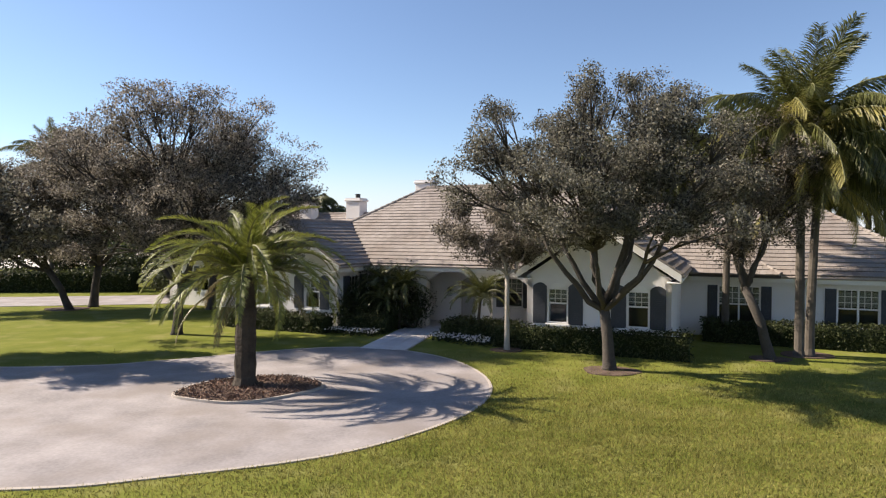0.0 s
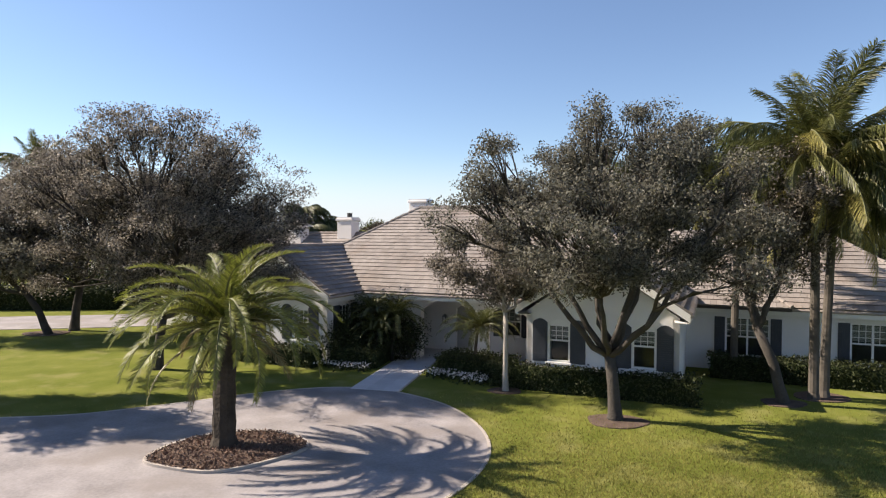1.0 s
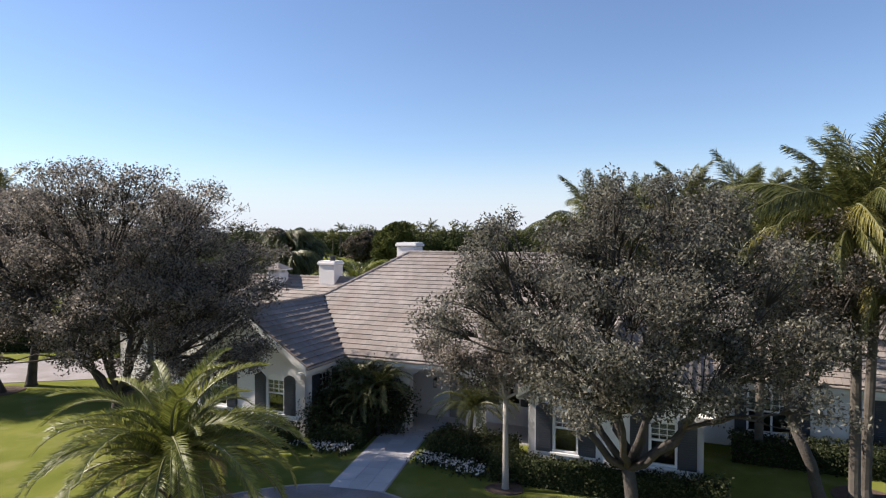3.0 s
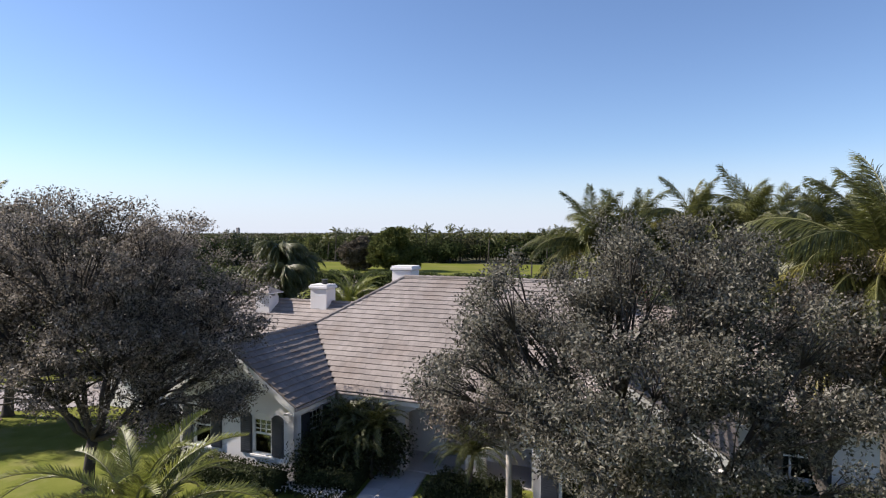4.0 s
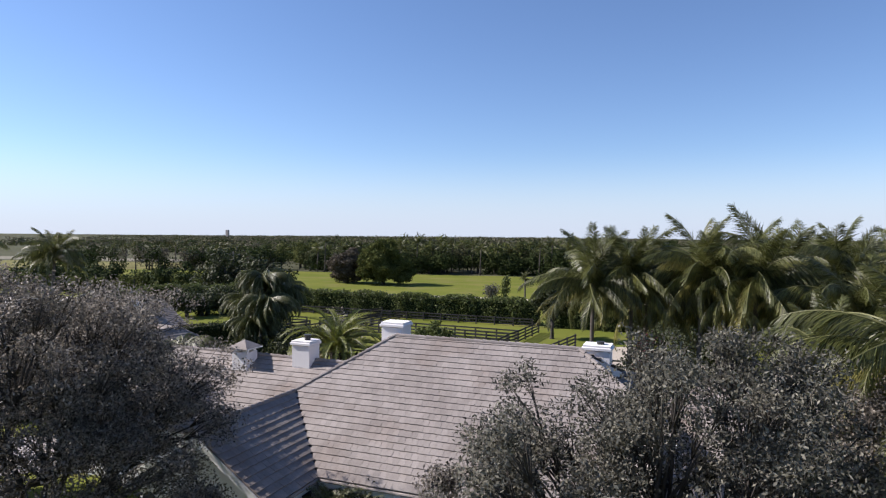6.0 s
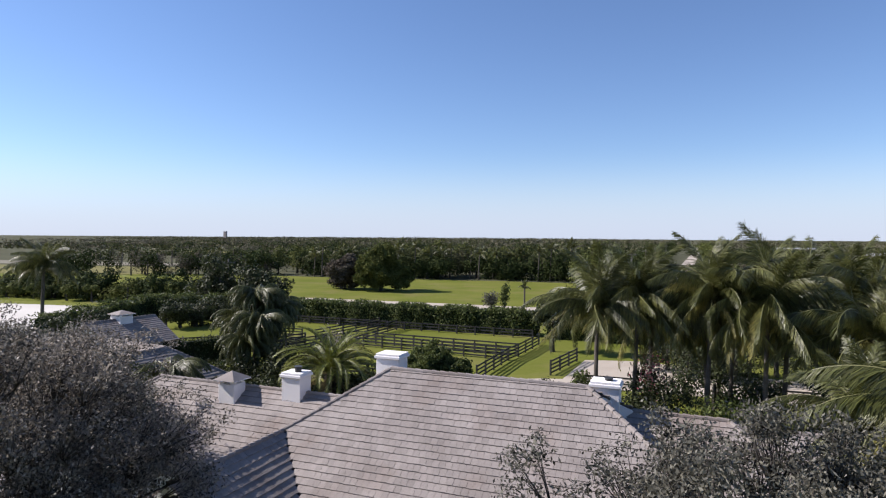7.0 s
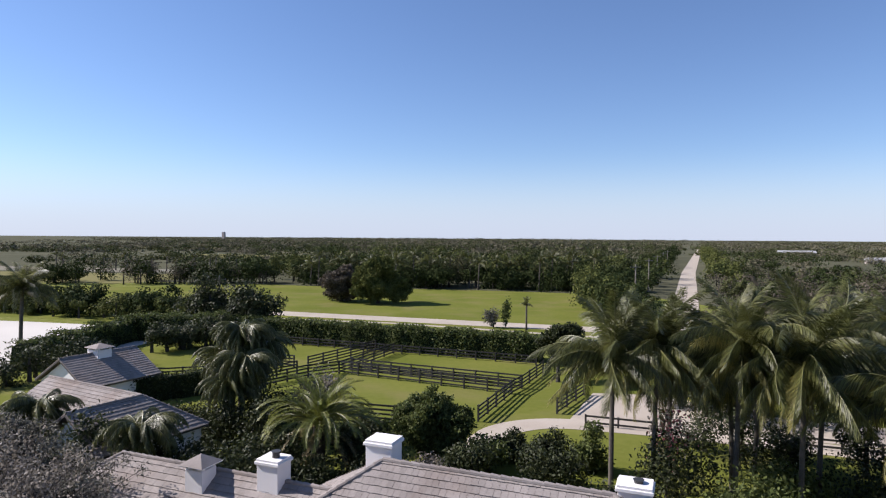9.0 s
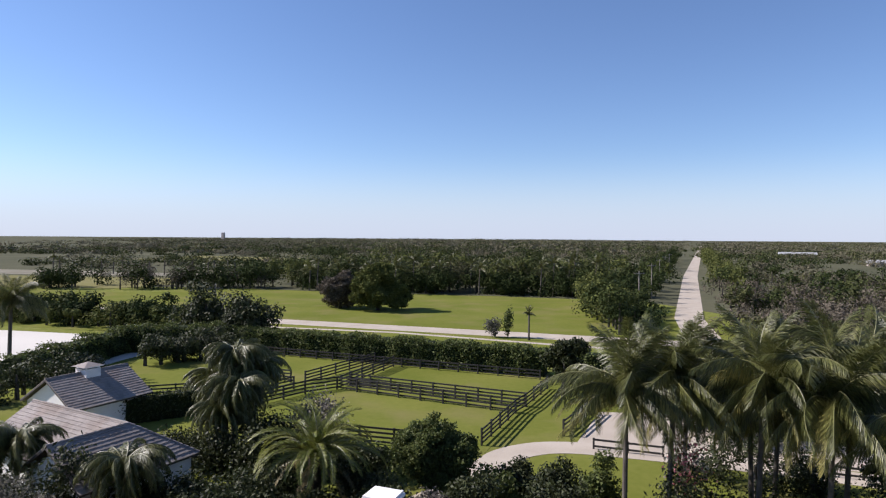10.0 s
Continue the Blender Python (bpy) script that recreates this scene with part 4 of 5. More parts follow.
leafy_tree("lawn_tree", "large bronze-leaved shade tree on the side lawn", (-22.6, 35.4, 0), (0.3, 0.1, 2.6),
           [(0, 0, 7.0, 4.4, 4.2, 3.3), (-3.4, -0.4, 6.2, 3.0, 3.2, 2.7), (3.2, 0.4, 6.6, 3.0, 3.0, 2.8), (0.2, 0, 8.8, 3.0, 2.8, 1.9), (-1.0, -1.5, 4.2, 4.0, 2.6, 1.8)],
           1250, 60, (0.068, 0.03), 0.34, 0.24, 15, M_leaf_brown, M_bark, 7, lobes=14, lobe=(0.24, 0.46))
leafy_tree("lawn_tree", "twin-trunked bronze shade tree on the side lawn", (-23.1, 33.9, 0), (-1.3, 0.0, 2.4),
           [(-2.6, -0.6, 6.0, 3.4, 3.2, 3.0), (-5.0, -0.8, 5.4, 3.0, 2.8, 2.9), (-4.4, -1.4, 3.8, 3.2, 2.4, 1.8), (-1.4, -0.8, 4.4, 3.0, 2.4, 1.6)], 800, 60, (0.066, 0.03), 0.33, 0.2, 16, M_leaf_brown, M_bark, 5, lobes=16, lobe=(0.24, 0.46))
leafy_tree("drive_tree", "spreading shade tree whose shade falls on the drive", (-18.6, 20.4, 0), (0, 0, 2.4),
           [(-0.6, 0, 6.4, 3.6, 3.0, 2.4), (-3.0, 0.4, 6.2, 3.0, 3.0, 2.2), (1.2, 0.4, 5.2, 2.6, 2.2, 2.0), (1.4, 1.4, 5.6, 2.4, 2.4, 2.0)], 760, 60, (0.085, 0.036), 0.34, 0.24, 17, M_leaf, M_bark, 6)
for bx, by, tx, tz in ((12.1, 23.2, 0.0, 8.05), (12.6, 23.5, 0.3, 6.6)):
    palm("coconut_palm", "tall coconut palm by the house front", (bx, by, 0), (tx, 0.1, tz), (0.17, 0.12),
         [(COCO_UP, 10, 0), (COCO_MID, 10, 0), (COCO_BOW, 7, 0), (COCO_LOW, 8, 0), (COCO_BOW, 5, 26), (COCO_GOLD, 5, 8), (COCO_OLD, 5, 0)], 70 + bx * 40, 0.012, M_coco_bark, 0.92, "front coconut palms", 16)
palm("coconut_palm", "bright green coconut palm close to the eave", (10.6, 26.2, 0), (0.15, 0, 7.8), (0.15, 0.11), [(COCO_UP, 6, 0), (COCO_MID, 8, 0), (COCO_LOW, 7, 0)], 15, 0.012, M_coco_bark, 0.58, "front coconut palms")
for x, y, r, seed in ((4.8, 20.1, 0.9, 1), (10.8, 22.6, 0.7, 2), (12.5, 23.5, 0.9, 3), (1.6, 23.5, 0.6, 4), (-23.4, 34.2, 1.2, 5)):
    ring = smooth_loop([(x + r * math.cos(a) * (1 + 0.12 * math.sin(3 * a + seed)), y + 0.8 * r * math.sin(a)) for a in [k * math.pi / 4 for k in range(8)]], 4)
    sheet("mulch_ring", ring, -0.05, 0.03, M_mulch, "brown mulch ring under a tree", "mulch bed")


def strip_hedge(u0, v0, u1, v1, w, h, seed, label, mat=None, dens=260):
    a, b = loc(u0, v0), loc(u1, v1)
    return hedge("hedge", label, (a.x, a.y), (b.x, b.y), w, h, dens, (0.055, 0.03), seed, mat or M_leaf_dark, 0.05)


strip_hedge(7.4, -2.78, 14.5, -2.78, 0.72, 0.86, 1, "low clipped dark green hedge under the gable windows")
strip_hedge(14.8, 2.3, 24.5, 2.3, 1.2, 0.85, 2, "low clipped dark green hedge along the long wing")
strip_hedge(-5.9, -3.0, -0.4, -3.0, 0.9, 0.8, 3, "low clipped dark hedge under the gable windows by the palm")
strip_hedge(-0.2, -1.6, 1.9, -1.2, 2.2, 0.75, 4, "low dark planting beside the entry walk")
strip_hedge(4.6, -1.0, 7.6, -1.2, 1.8, 0.7, 5, "low dark planting by the entry arch")


def flower_bed(a, b, width, n, seed):
    rg = np.random.default_rng(seed)
    a, b = Vector(a), Vector(b)
    root = empty("flower_bed", pose(a.x, a.y, 0), label="row of low white bedding flowers by the walk", category="flower bed", group="white flower rows")
    d = b - a
    s = rg.uniform(0, 1, n)
    o = rg.normal(0, width / 3, n)
    nrm = Vector((-d.y, d.x)).normalized()
    c = np.stack([s * d.x + o * nrm.x, s * d.y + o * nrm.y, 0.14 + rg.uniform(0, 0.14, n)], 1)
    g = np.repeat(c, 2, 0) + rg.normal(0, 0.07, (2 * n, 3)) - np.array([0, 0, 0.08])
    g[:, 2] = np.maximum(g[:, 2], 0.02)
    tagged(part("leaves", leaf_mesh("leaves", g, 0.07, 0.035, M_leaf_dark, rg), None, root), kind="stuff")
    tagged(part("blossoms", leaf_mesh("blossoms", c, 0.045, 0.04, M_flower, rg, 0.5), None, root, "white blossoms"), kind="stuff")


flower_bed((-6.6, 27.6), (-3.9, 26.3), 0.8, 420, 1)
flower_bed((-1.4, 25.9), (1.0, 24.5), 0.8, 420, 2)
# dark shrubs by the entry wall, more and taller ones added to deepen its shade
for u, v, h, sd in ((0.4, -0.5, 2.0, 1), (1.5, -0.3, 1.9, 2), (-0.1, -1.4, 1.5, 3), (2.5, -0.2, 1.6, 4), (0.9, -1.5, 1.2, 5)):
    p = loc(u, v)
    shrub("shrub", "dark leafy shrub against the entry wall", (p.x, p.y, 0), (1.2, 1.0, h), 2600, (0.06, 0.03), 300 + sd, M_leaf_dark, group="entry shrubs")
# feathery palms by the entry, fronds coloured darker for the shade there
for u, v, h, sc in ((0.7, -0.5, 2.1, 0.55), (1.9, -0.6, 2.0, 0.52), (6.0, -1.2, 1.8, 0.6), (1.4, -1.2, 1.5, 0.45)):
    p = loc(u, v)
    palm("dwarf_palm", "small feathery palm beside the entry walk", (p.x, p.y, 0), (0.15, 0.0, h), (0.07, 0.06),
         [(DWARF_UP, 12, 0), (DWARF_LOW, 14, 0), (DWARF_LOW, 10, 18)], u * 70, 0.0, M_palm_bark, sc, "entry palms")
palm("coconut_palm", "tall coconut palm beyond the side drive", (-33.0, 46.0, 0), (0.3, 0, 9.8), (0.19, 0.13), [(COCO_UP, 6, 0), (COCO_MID, 9, 0), (COCO_LOW, 8, 0)], 40, 0.012, M_coco_bark, 0.85)
# hedge and screen at the far side of the service drive
hedge("hedge", "clipped dark hedge beyond the side drive", (-62, 40), (-26, 45.5), 1.6, 1.6, 60, (0.10, 0.06), 21, M_leaf_dark, 0.1)
for i in range(9):
    shrub("shrub", "dark evergreen shrub on the side boundary", (-40 + i * 2.7, 47 + (i % 3) * 1.2, 0), (2.2, 2.0, 5.4 - 0.3 * (i % 3) if i < 3 else 2.6 + (i % 4) * 0.3), 1500, (0.16, 0.07), 40 + i, M_leaf_dark, group="boundary shrubs")

# ---- behind the house ----
HU, HV = Vector((math.cos(radians(-20)), math.sin(radians(-20)))), Vector((math.sin(radians(20)), math.cos(radians(20))))


def fence_run(a, b, rails=4, high=1.35):
    a, b = Vector(a), Vector(b)
    ln = (b - a).length
    n = max(1, round(ln / 2.5))
    f = empty("paddock_fence", pose(a.x, a.y, 0, 0, 0, math.degrees(math.atan2((b - a).y, (b - a).x))), label="black-painted board paddock fence on grass", category="fence", group="paddock fences")
    st = ln / n
    key = (round(st, 2), high)
    if key not in RAILS:
        RAILS[key] = (mesh_of("post", *box_lists((-0.07, -0.07, -0.2), (0.07, 0.07, high + 0.08)), M_fence), mesh_of("rail", *box_lists((0.0, -0.10, -0.075), (st, -0.06, 0.075)), M_fence))
    pm, rm = RAILS[key]
    for i in range(n + 1):
        p = new("post", pm)
        p.parent = f
        p.matrix_basis = pose(i * st, 0, 0)
    for i in range(n):
        for k in range(rails):
            r = new("rail", rm)
            r.parent = f
            r.matrix_basis = pose(i * st, 0, 0.28 + k * (high - 0.3) / (rails - 1))
    return f


def box_lists(lo, hi):
    V = [(x, y, z) for z in (lo[2], hi[2]) for y in (lo[1], hi[1]) for x in (lo[0], hi[0])]
    return V, [(0, 2, 3, 1), (4, 5, 7, 6), (0, 1, 5, 4), (2, 6, 7, 3), (0, 4, 6, 2), (1, 3, 7, 5)]


RAILS = {}
for a, b in (((1.8, 63.6), (5.3, 72.6)), ((6.5, 74.8), (9.6, 82.0)), ((5.3, 72.6), (-12.8, 80.7)), ((6.5, 74.8), (-11.6, 82.2)), ((5.3, 72.6), (6.5, 74.8)),
             ((-12.8, 80.7), (-8.0, 92.4)), ((-16.8, 83.2), (-10.6, 94.4)), ((-12.8, 80.7), (-15.7, 78.6)), ((-15.7, 78.6), (-20.6, 72.2)), ((-17.4, 80.6), (-22.2, 74.0)),
             ((-18.5, 83.6), (-27.5, 86.4)), ((-10.6, 64.6), (-5.0, 63.2)), ((-5.0, 63.2), (-0.4, 62.4)), ((-30.6, 76.0), (-26.0, 77.6)),
             ((8.6, 66.2), (12.2, 72.6)), ((-27.5, 86.4), (-30.5, 95.0))):
    fence_run(a, b)
fence_run((9.4, 86.4), (-28.0, 100.2), 3, 1.05)
fence_run((10.4, 63.2), (15.2, 61.6), 2, 0.8)
fence_run((25.0, 58.4), (32.0, 56.2), 2, 0.8)
sheet("back_lawn", [(-46, 48), (-20, 42), (30, 40), (60, 55), (62, 74), (10, 90), (-36, 106), (-46, 80)], -0.1, 0.015, M_field, "green grass behind the house", "lawn")
sheet("paddock", [(-30, 80), (-19, 74), (-10.6, 63), (2, 62), (10, 84), (9.6, 88), (-29, 103)], -0.05, 0.03, M_field, "short green paddock grass with worn patches", "paddock")
sheet("back_drive", ribbon(smooth_loop([(-8, 47), (-3.5, 51.5), (-0.2, 55.0), (1.6, 57.8), (3.3, 61.2), (5.8, 63.0), (8.6, 63.4), (12.5, 62.6), (18, 61.0), (28, 57.5), (34, 54), (20, 42)], 5)[:52], 2.7), -0.05, 0.04, M_gravel, "pale shell-rock lane behind the house", "driveway")
sheet("gravel_yard", [(9.4, 64.6), (13.2, 73.4), (19, 73), (27, 66), (40, 61), (38, 57), (30, 58.6), (16, 62.8)], -0.05, 0.035, M_gravel, "pale gravel yard under the palms", "yard")
hedge("hedge", "tall clipped dark green boundary hedge behind the paddocks", (-30.5, 103.0), (10.4, 88.8), 2.2, 3.1, 70, (0.15, 0.085), 31, M_leaf_green, 0.22)
hedge("hedge", "tall clipped boundary hedge beyond the yard", (11.5, 87.5), (60, 70), 2.2, 3.2, 22, (0.2, 0.1), 32, M_leaf_green, 0.25)
hedge("hedge", "bushy dark hedge along the riding arena", (-47.5, 80.0), (-46.5, 101.0), 2.6, 3.0, 60, (0.15, 0.085), 33, M_leaf_green, 0.3)
hedge("hedge", "bushy dark hedge beside the riding arena", (-46.5, 101.0), (-30.5, 104.0), 3.0, 3.4, 60, (0.15, 0.085), 34, M_leaf_green, 0.35)
hedge("hedge", "clipped dark hedge beside the outbuilding", (-31.5, 66.0), (-22.5, 72.5), 1.2, 2.2, 60, (0.12, 0.07), 35, M_leaf_dark, 0.08)
sheet("riding_arena", [(-45, 86), (-41.5, 105), (-47, 112.0), (-75, 118), (-130, 124), (-130, 80), (-60, 74)], -0.05, 0.05, M_sand, "pale raked sand riding arena", "arena")
sheet("lane", ribbon([(-120, 164), (-36, 133), (18, 116.5), (40, 110)], 5.6), -0.05, 0.05, M_gravel, "pale shell-rock lane across the pasture", "lane")
sheet("verge_track", ribbon([(-110, 155), (-32.0, 124.6), (-10.5, 120.1), (15.0, 109.6), (30, 104)], 1.3), -0.05, 0.045, M_gravel, "thin pale track beside the shell-rock lane", "track")
sheet("pasture", [(-180, 200), (-180, 150), (-36, 112), (60, 76), (60, 110), (38, 174), (14, 186), (-17, 193), (-58, 207), (-90, 188)], -0.05, 0.025, M_field, "broad green pasture", "pasture")
sheet("scrubland", [(-4000, 4500), (-4000, 215), (-160, 212), (-70, 206), (-38, 196), (14, 186), (48, 176), (72, 110), (70, 60), (4000, 60), (4000, 4500)], -0.05, 0.06, M_scrub, "dull green scrubland reaching the horizon", "scrubland")
sheet("road", ribbon([(38, 110), (47, 142), (100, 283), (255, 675), (520, 1350)], 5.6), 0.0, 0.12, M_gravel, "straight pale dirt road to the horizon", "road")

# palms and trees of the back garden
for i, (x, y, h, tx, s) in enumerate(((8.5, 47.5, 9.3, 0.1, 0.9), (11.0, 48.2, 9.6, 0.3, 0.95), (14.6, 46.0, 10.0, 0.3, 0.95), (17.2, 44.5, 9.6, 0.2, 1.0), (19.8, 47.5, 9.8, 0.4, 1.0), (22.5, 45.2, 9.6, 0.5, 1.0), (20.6, 41.5, 8.4, 0.6, 1.0), (28.0, 45.0, 9.2, 0.6, 1.0), (30.5, 50.0, 9.6, 0.5, 1.0), (33.5, 46.0, 9.0, 0.5, 1.0), (13.0, 51.5, 8.4, 0.2, 1.0), (16.4, 50.4, 8.8, -0.2, 1.0), (25.2, 49.0, 9.0, 0.3, 1.05), (19.0, 53.0, 8.2, 0.4, 1.0), (25.4, 42.5, 8.0, 0.5, 1.0))):
    palm("coconut_palm", "tall coconut palm in the back garden grove", (x, y, 0), (tx, 0.2, h - 0.9), (0.15, 0.11),
         [(COCO_UP, 6, 0), (COCO_MID, 9, 0), (COCO_BOW, 7, 0), (COCO_LOW, 8, 0), (COCO_BOW, 5, 24), (COCO_GOLD, 2, 12), (COCO_OLD, 5, 0)], i * 37, 0.012, M_coco_bark, s * 1.06, "back garden coconut palms", 30)
palm("date_palm", "date palm with arching fronds behind the house", (-8.6, 52.0, 0), (0, 0, 3.1), (0.40, 0.40),
     [(DATE_UP, 12, 0), (DATE_MID, 14, 0), (DATE_MID, 10, 14), (DATE_LOW, 14, 0), (DATE_OLD, 12, 0)], 5, 0.05, M_palm_bark, 1.45)
for x, y, h in ((-17.0, 60.0, 5.0), (-15.6, 62.0, 6.4), (-16.6, 58.2, 4.2), (-18.6, 49.0, 3.7), (-26.0, 51.0, 4.3), (-18.2, 61.5, 5.4), (-16.8, 61.0, 7.6), (-15.8, 58.6, 5.8)):
    palm("queen_palm", "slim queen palm with drooping fronds", (x, y, 0), (0.2, 0, h), (0.17, 0.13),
         [(QUEEN, 24, 0), (QUEEN, 18, 22), (QUEEN, 16, 44)], x * 31, 0.0, M_coco_bark, 0.9, "queen palms")
leafy_tree("round_tree", "dense round dark green tree behind the house", (-1.6, 54.5, 0), (0, 0, 1.0), [(0, 0, 2.6, 3.0, 2.8, 2.0), (0, 0, 3.0, 2.7, 2.6, 1.75), (0, 0, 1.8, 2.6, 2.6, 1.3)], 760, 90, (0.10, 0.055), 0.3, 0.16, 51, M_leaf_green, M_bark, 6, lobes=60, lobe=(0.2, 0.3))
palm("arena_palm", "tall dark palm at the sand arena's edge", (-50.5, 84.0, 0), (0.3, 0.0, 8.6), (0.24, 0.18), [(COCO_UP, 5, 0), (COCO_MID, 9, 0), (COCO_BOW, 9, 0), (COCO_LOW, 9, 0), (COCO_BOW, 6, 24)], 12, 0.012, M_coco_bark, 0.95, "", 24)
leafy_tree("yard_tree", "low round tree at the paddock corner", (10.6, 78.0, 0), (0, 0, 2.0), [(0, 0, 4.4, 2.8, 2.6, 1.8)], 150, 70, (0.16, 0.08), 0.4, 0.2, 53, M_leaf_dark, M_bark, 5)
rb = np.random.default_rng(77)
for i, (x, y, sx, sz, mt) in enumerate(((3.6, 55.4, 1.5, 1.4, 0), (6.0, 54.6, 1.7, 1.6, 0), (8.6, 53.8, 1.6, 1.8, 1), (11.0, 46.0, 3.0, 3.2, 0), (14.0, 42.0, 3.4, 3.2, 1), (8.4, 43.6, 2.4, 2.2, 0), (17.5, 46.5, 2.6, 2.6, 1), (21.5, 44.0, 2.8, 2.8, 0), (26.0, 43.0, 3.2, 3.0, 0), (30.0, 44.5, 3.0, 3.0, 0),
                                        (-11.5, 48.0, 3.0, 2.6, 0), (-15.0, 49.0, 2.8, 2.8, 0), (-6.0, 56.5, 2.4, 2.0, 0), (-10.5, 60.5, 3.4, 3.4, 2), (-13.5, 56.0, 3.0, 3.0, 0), (-22.5, 47.0, 2.2, 1.4, 0), (-4.8, 50.0, 2.2, 2.0, 0), (1.0, 50.0, 2.4, 1.8, 0), (-18.5, 46.0, 2.2, 1.5, 0), (-8.6, 49.2, 2.6, 2.0, 0), (-6.2, 52.5, 2.4, 1.9, 0), (-11.4, 51.2, 2.6, 2.4, 0), (-13.0, 46.5, 2.8, 2.4, 0), (-16.2, 57.0, 2.6, 2.6, 0), (-14.0, 60.0, 2.6, 2.6, 0), (-19.0, 58.5, 2.4, 2.2, 0), (-2.8, 48.5, 2.2, 1.6, 2), (5.6, 50.5, 2.6, 1.8, 0), (2.0, 53.0, 2.0, 1.6, 1), (-22.0, 43.0, 2.4, 1.5, 0))):
    shrub("shrub", ("dark evergreen garden shrub", "bright green leafy garden shrub", "loose bronze-green garden shrub")[mt], (x, y, 0), (sx, sx * 0.9, sz), 3200, (0.12, 0.062), 60 + i, (M_leaf_dark, M_leaf_green, M_leaf_brown)[mt], group="garden shrubs")
shrub("flowering_shrub", "tall shrub with pink flowers under the palms", (12.4, 50.0, 0), (1.6, 1.5, 4.6), 1100, (0.12, 0.06), 90, M_leaf_brown)
rgp = np.random.default_rng(91)
bl = empty("flowering_vine", pose(12.4, 50.0, 0), label="spray of pink blossom on the tall shrub", category="flowers")
part("blossom", leaf_mesh("blossom", rgp.normal(0, 1, (260, 3)) * np.array([0.55, 0.5, 0.8]) + np.array([0, -0.5, 3.4]), 0.09, 0.07, M_pink, rgp), None, bl)
palm("small_palm", "small cabbage palm on the pasture verge", (11.3, 113.6, 0), (0, 0, 4.2), (0.16, 0.14), [(QUEEN, 10, 0), (COCO_UP, 5, 0)], 0, 0, M_coco_bark, 0.4)
shrub("verge_tree", "small round tree on the pasture verge", (8.2, 116.0, 0), (1.4, 1.4, 3.6), 700, (0.2, 0.1), 91, M_leaf_green)
shrub("verge_tree", "small grey round tree on the pasture verge", (6.2, 116.4, 0), (1.6, 1.6, 2.4), 700, (0.2, 0.1), 92, M_leaf)


# ---- outbuildings ----
def outbuilding(name, label, u0, u1, v0, v1, ez, cupola, place):
    b = empty(name, place, label=label, category="outbuilding")
    um, top = (u0 + u1) / 2, ez + 0.59 * (u1 - u0) / 2
    roof_face([(u1, v0, ez), (u1, v1, ez), (um, v1, top), (um, v0, top)], parent=b)
    roof_face([(u0, v1, ez), (u0, v0, ez), (um, v0, top), (um, v1, top)], parent=b)
    cap_line((um, v0, top), (um, v1, top), b)
    o = 0.35
    for a, c, g in (((u0 + o, v0 + o), (u1 - o, v0 + o), 1), ((u1 - o, v0 + o), (u1 - o, v1 - o), 0), ((u1 - o, v1 - o), (u0 + o, v1 - o), 1), ((u0 + o, v1 - o), (u0 + o, v0 + o), 0)):
        ln = math.hypot(c[0] - a[0], c[1] - a[1])
        w = part("wall", wall_mesh(ln, ez - 0.05, 0.2, (), 0.59 * (ln / 2) if g else 0), M_stucco, b)
        w.matrix_basis = pose(a[0], a[1], 0, 0, 0, math.degrees(math.atan2(c[1] - a[1], c[0] - a[0])))
    if cupola is not None:
        chimney(um, cupola, 1.5, 1.3, top - 0.6, top + 0.55, "white louvred cupola with a tiled hood", b, True)
    return b


outbuilding("stable", "white stucco stable with a dark tiled gable roof", -7.1, 0.0, 0.0, 7.2, 2.4, 3.6, pose(-30.3, 63.1, 0, 0, 0, -27))
shed = empty("garage_wing", pose(-16.6, 54.5, 0, 0, 0, -28), label="white stucco outbuilding with tiled gable and hip roofs", category="outbuilding")
GE, GT, GX, GY = 2.4, 4.45, -3.2, -2.7
roof_face([(0, -7.7, GE), (0, 0, GE), (GX, GY, GT), (GX, -7.7, GT)], parent=shed)
roof_face([(0, 0, GE), (-14, 0, GE), (-14, GY, GT), (GX, GY, GT)], parent=shed)
roof_face([(-14, -6.2, GE), (-6.4, -6.2, GE), (GX, GY, GT), (-14, GY, GT)], parent=shed)
roof_face([(-6.4, -6.2, GE), (-6.4, -7.7, GE), (GX, -7.7, GT), (GX, GY, GT)], parent=shed)
cap_line((GX, -7.7, GT), (GX, GY, GT), shed)
cap_line((-14, GY, GT), (GX, GY, GT), shed)
cap_line((0, 0, GE), (GX, GY, GT), shed)
for x, y, ang, ln, gab in ((-6.1, -7.3, 0, 5.8, 1.7), (-0.3, -7.3, 90, 6.9, 0), (-0.3, -0.4, 180, 13.3, 0), (-13.6, -5.8, 0, 7.5, 0), (-13.6, -0.4, -90, 5.4, 1.7)):
    w = part("wall", wall_mesh(ln, GE - 0.12, 0.2, ((2.6, 3.6, 0.9, 2.1, 0.0),) if ang == 0 and gab else (), gab), M_stucco, shed)
    w.matrix_basis = pose(x, y, 0, 0, 0, ang)

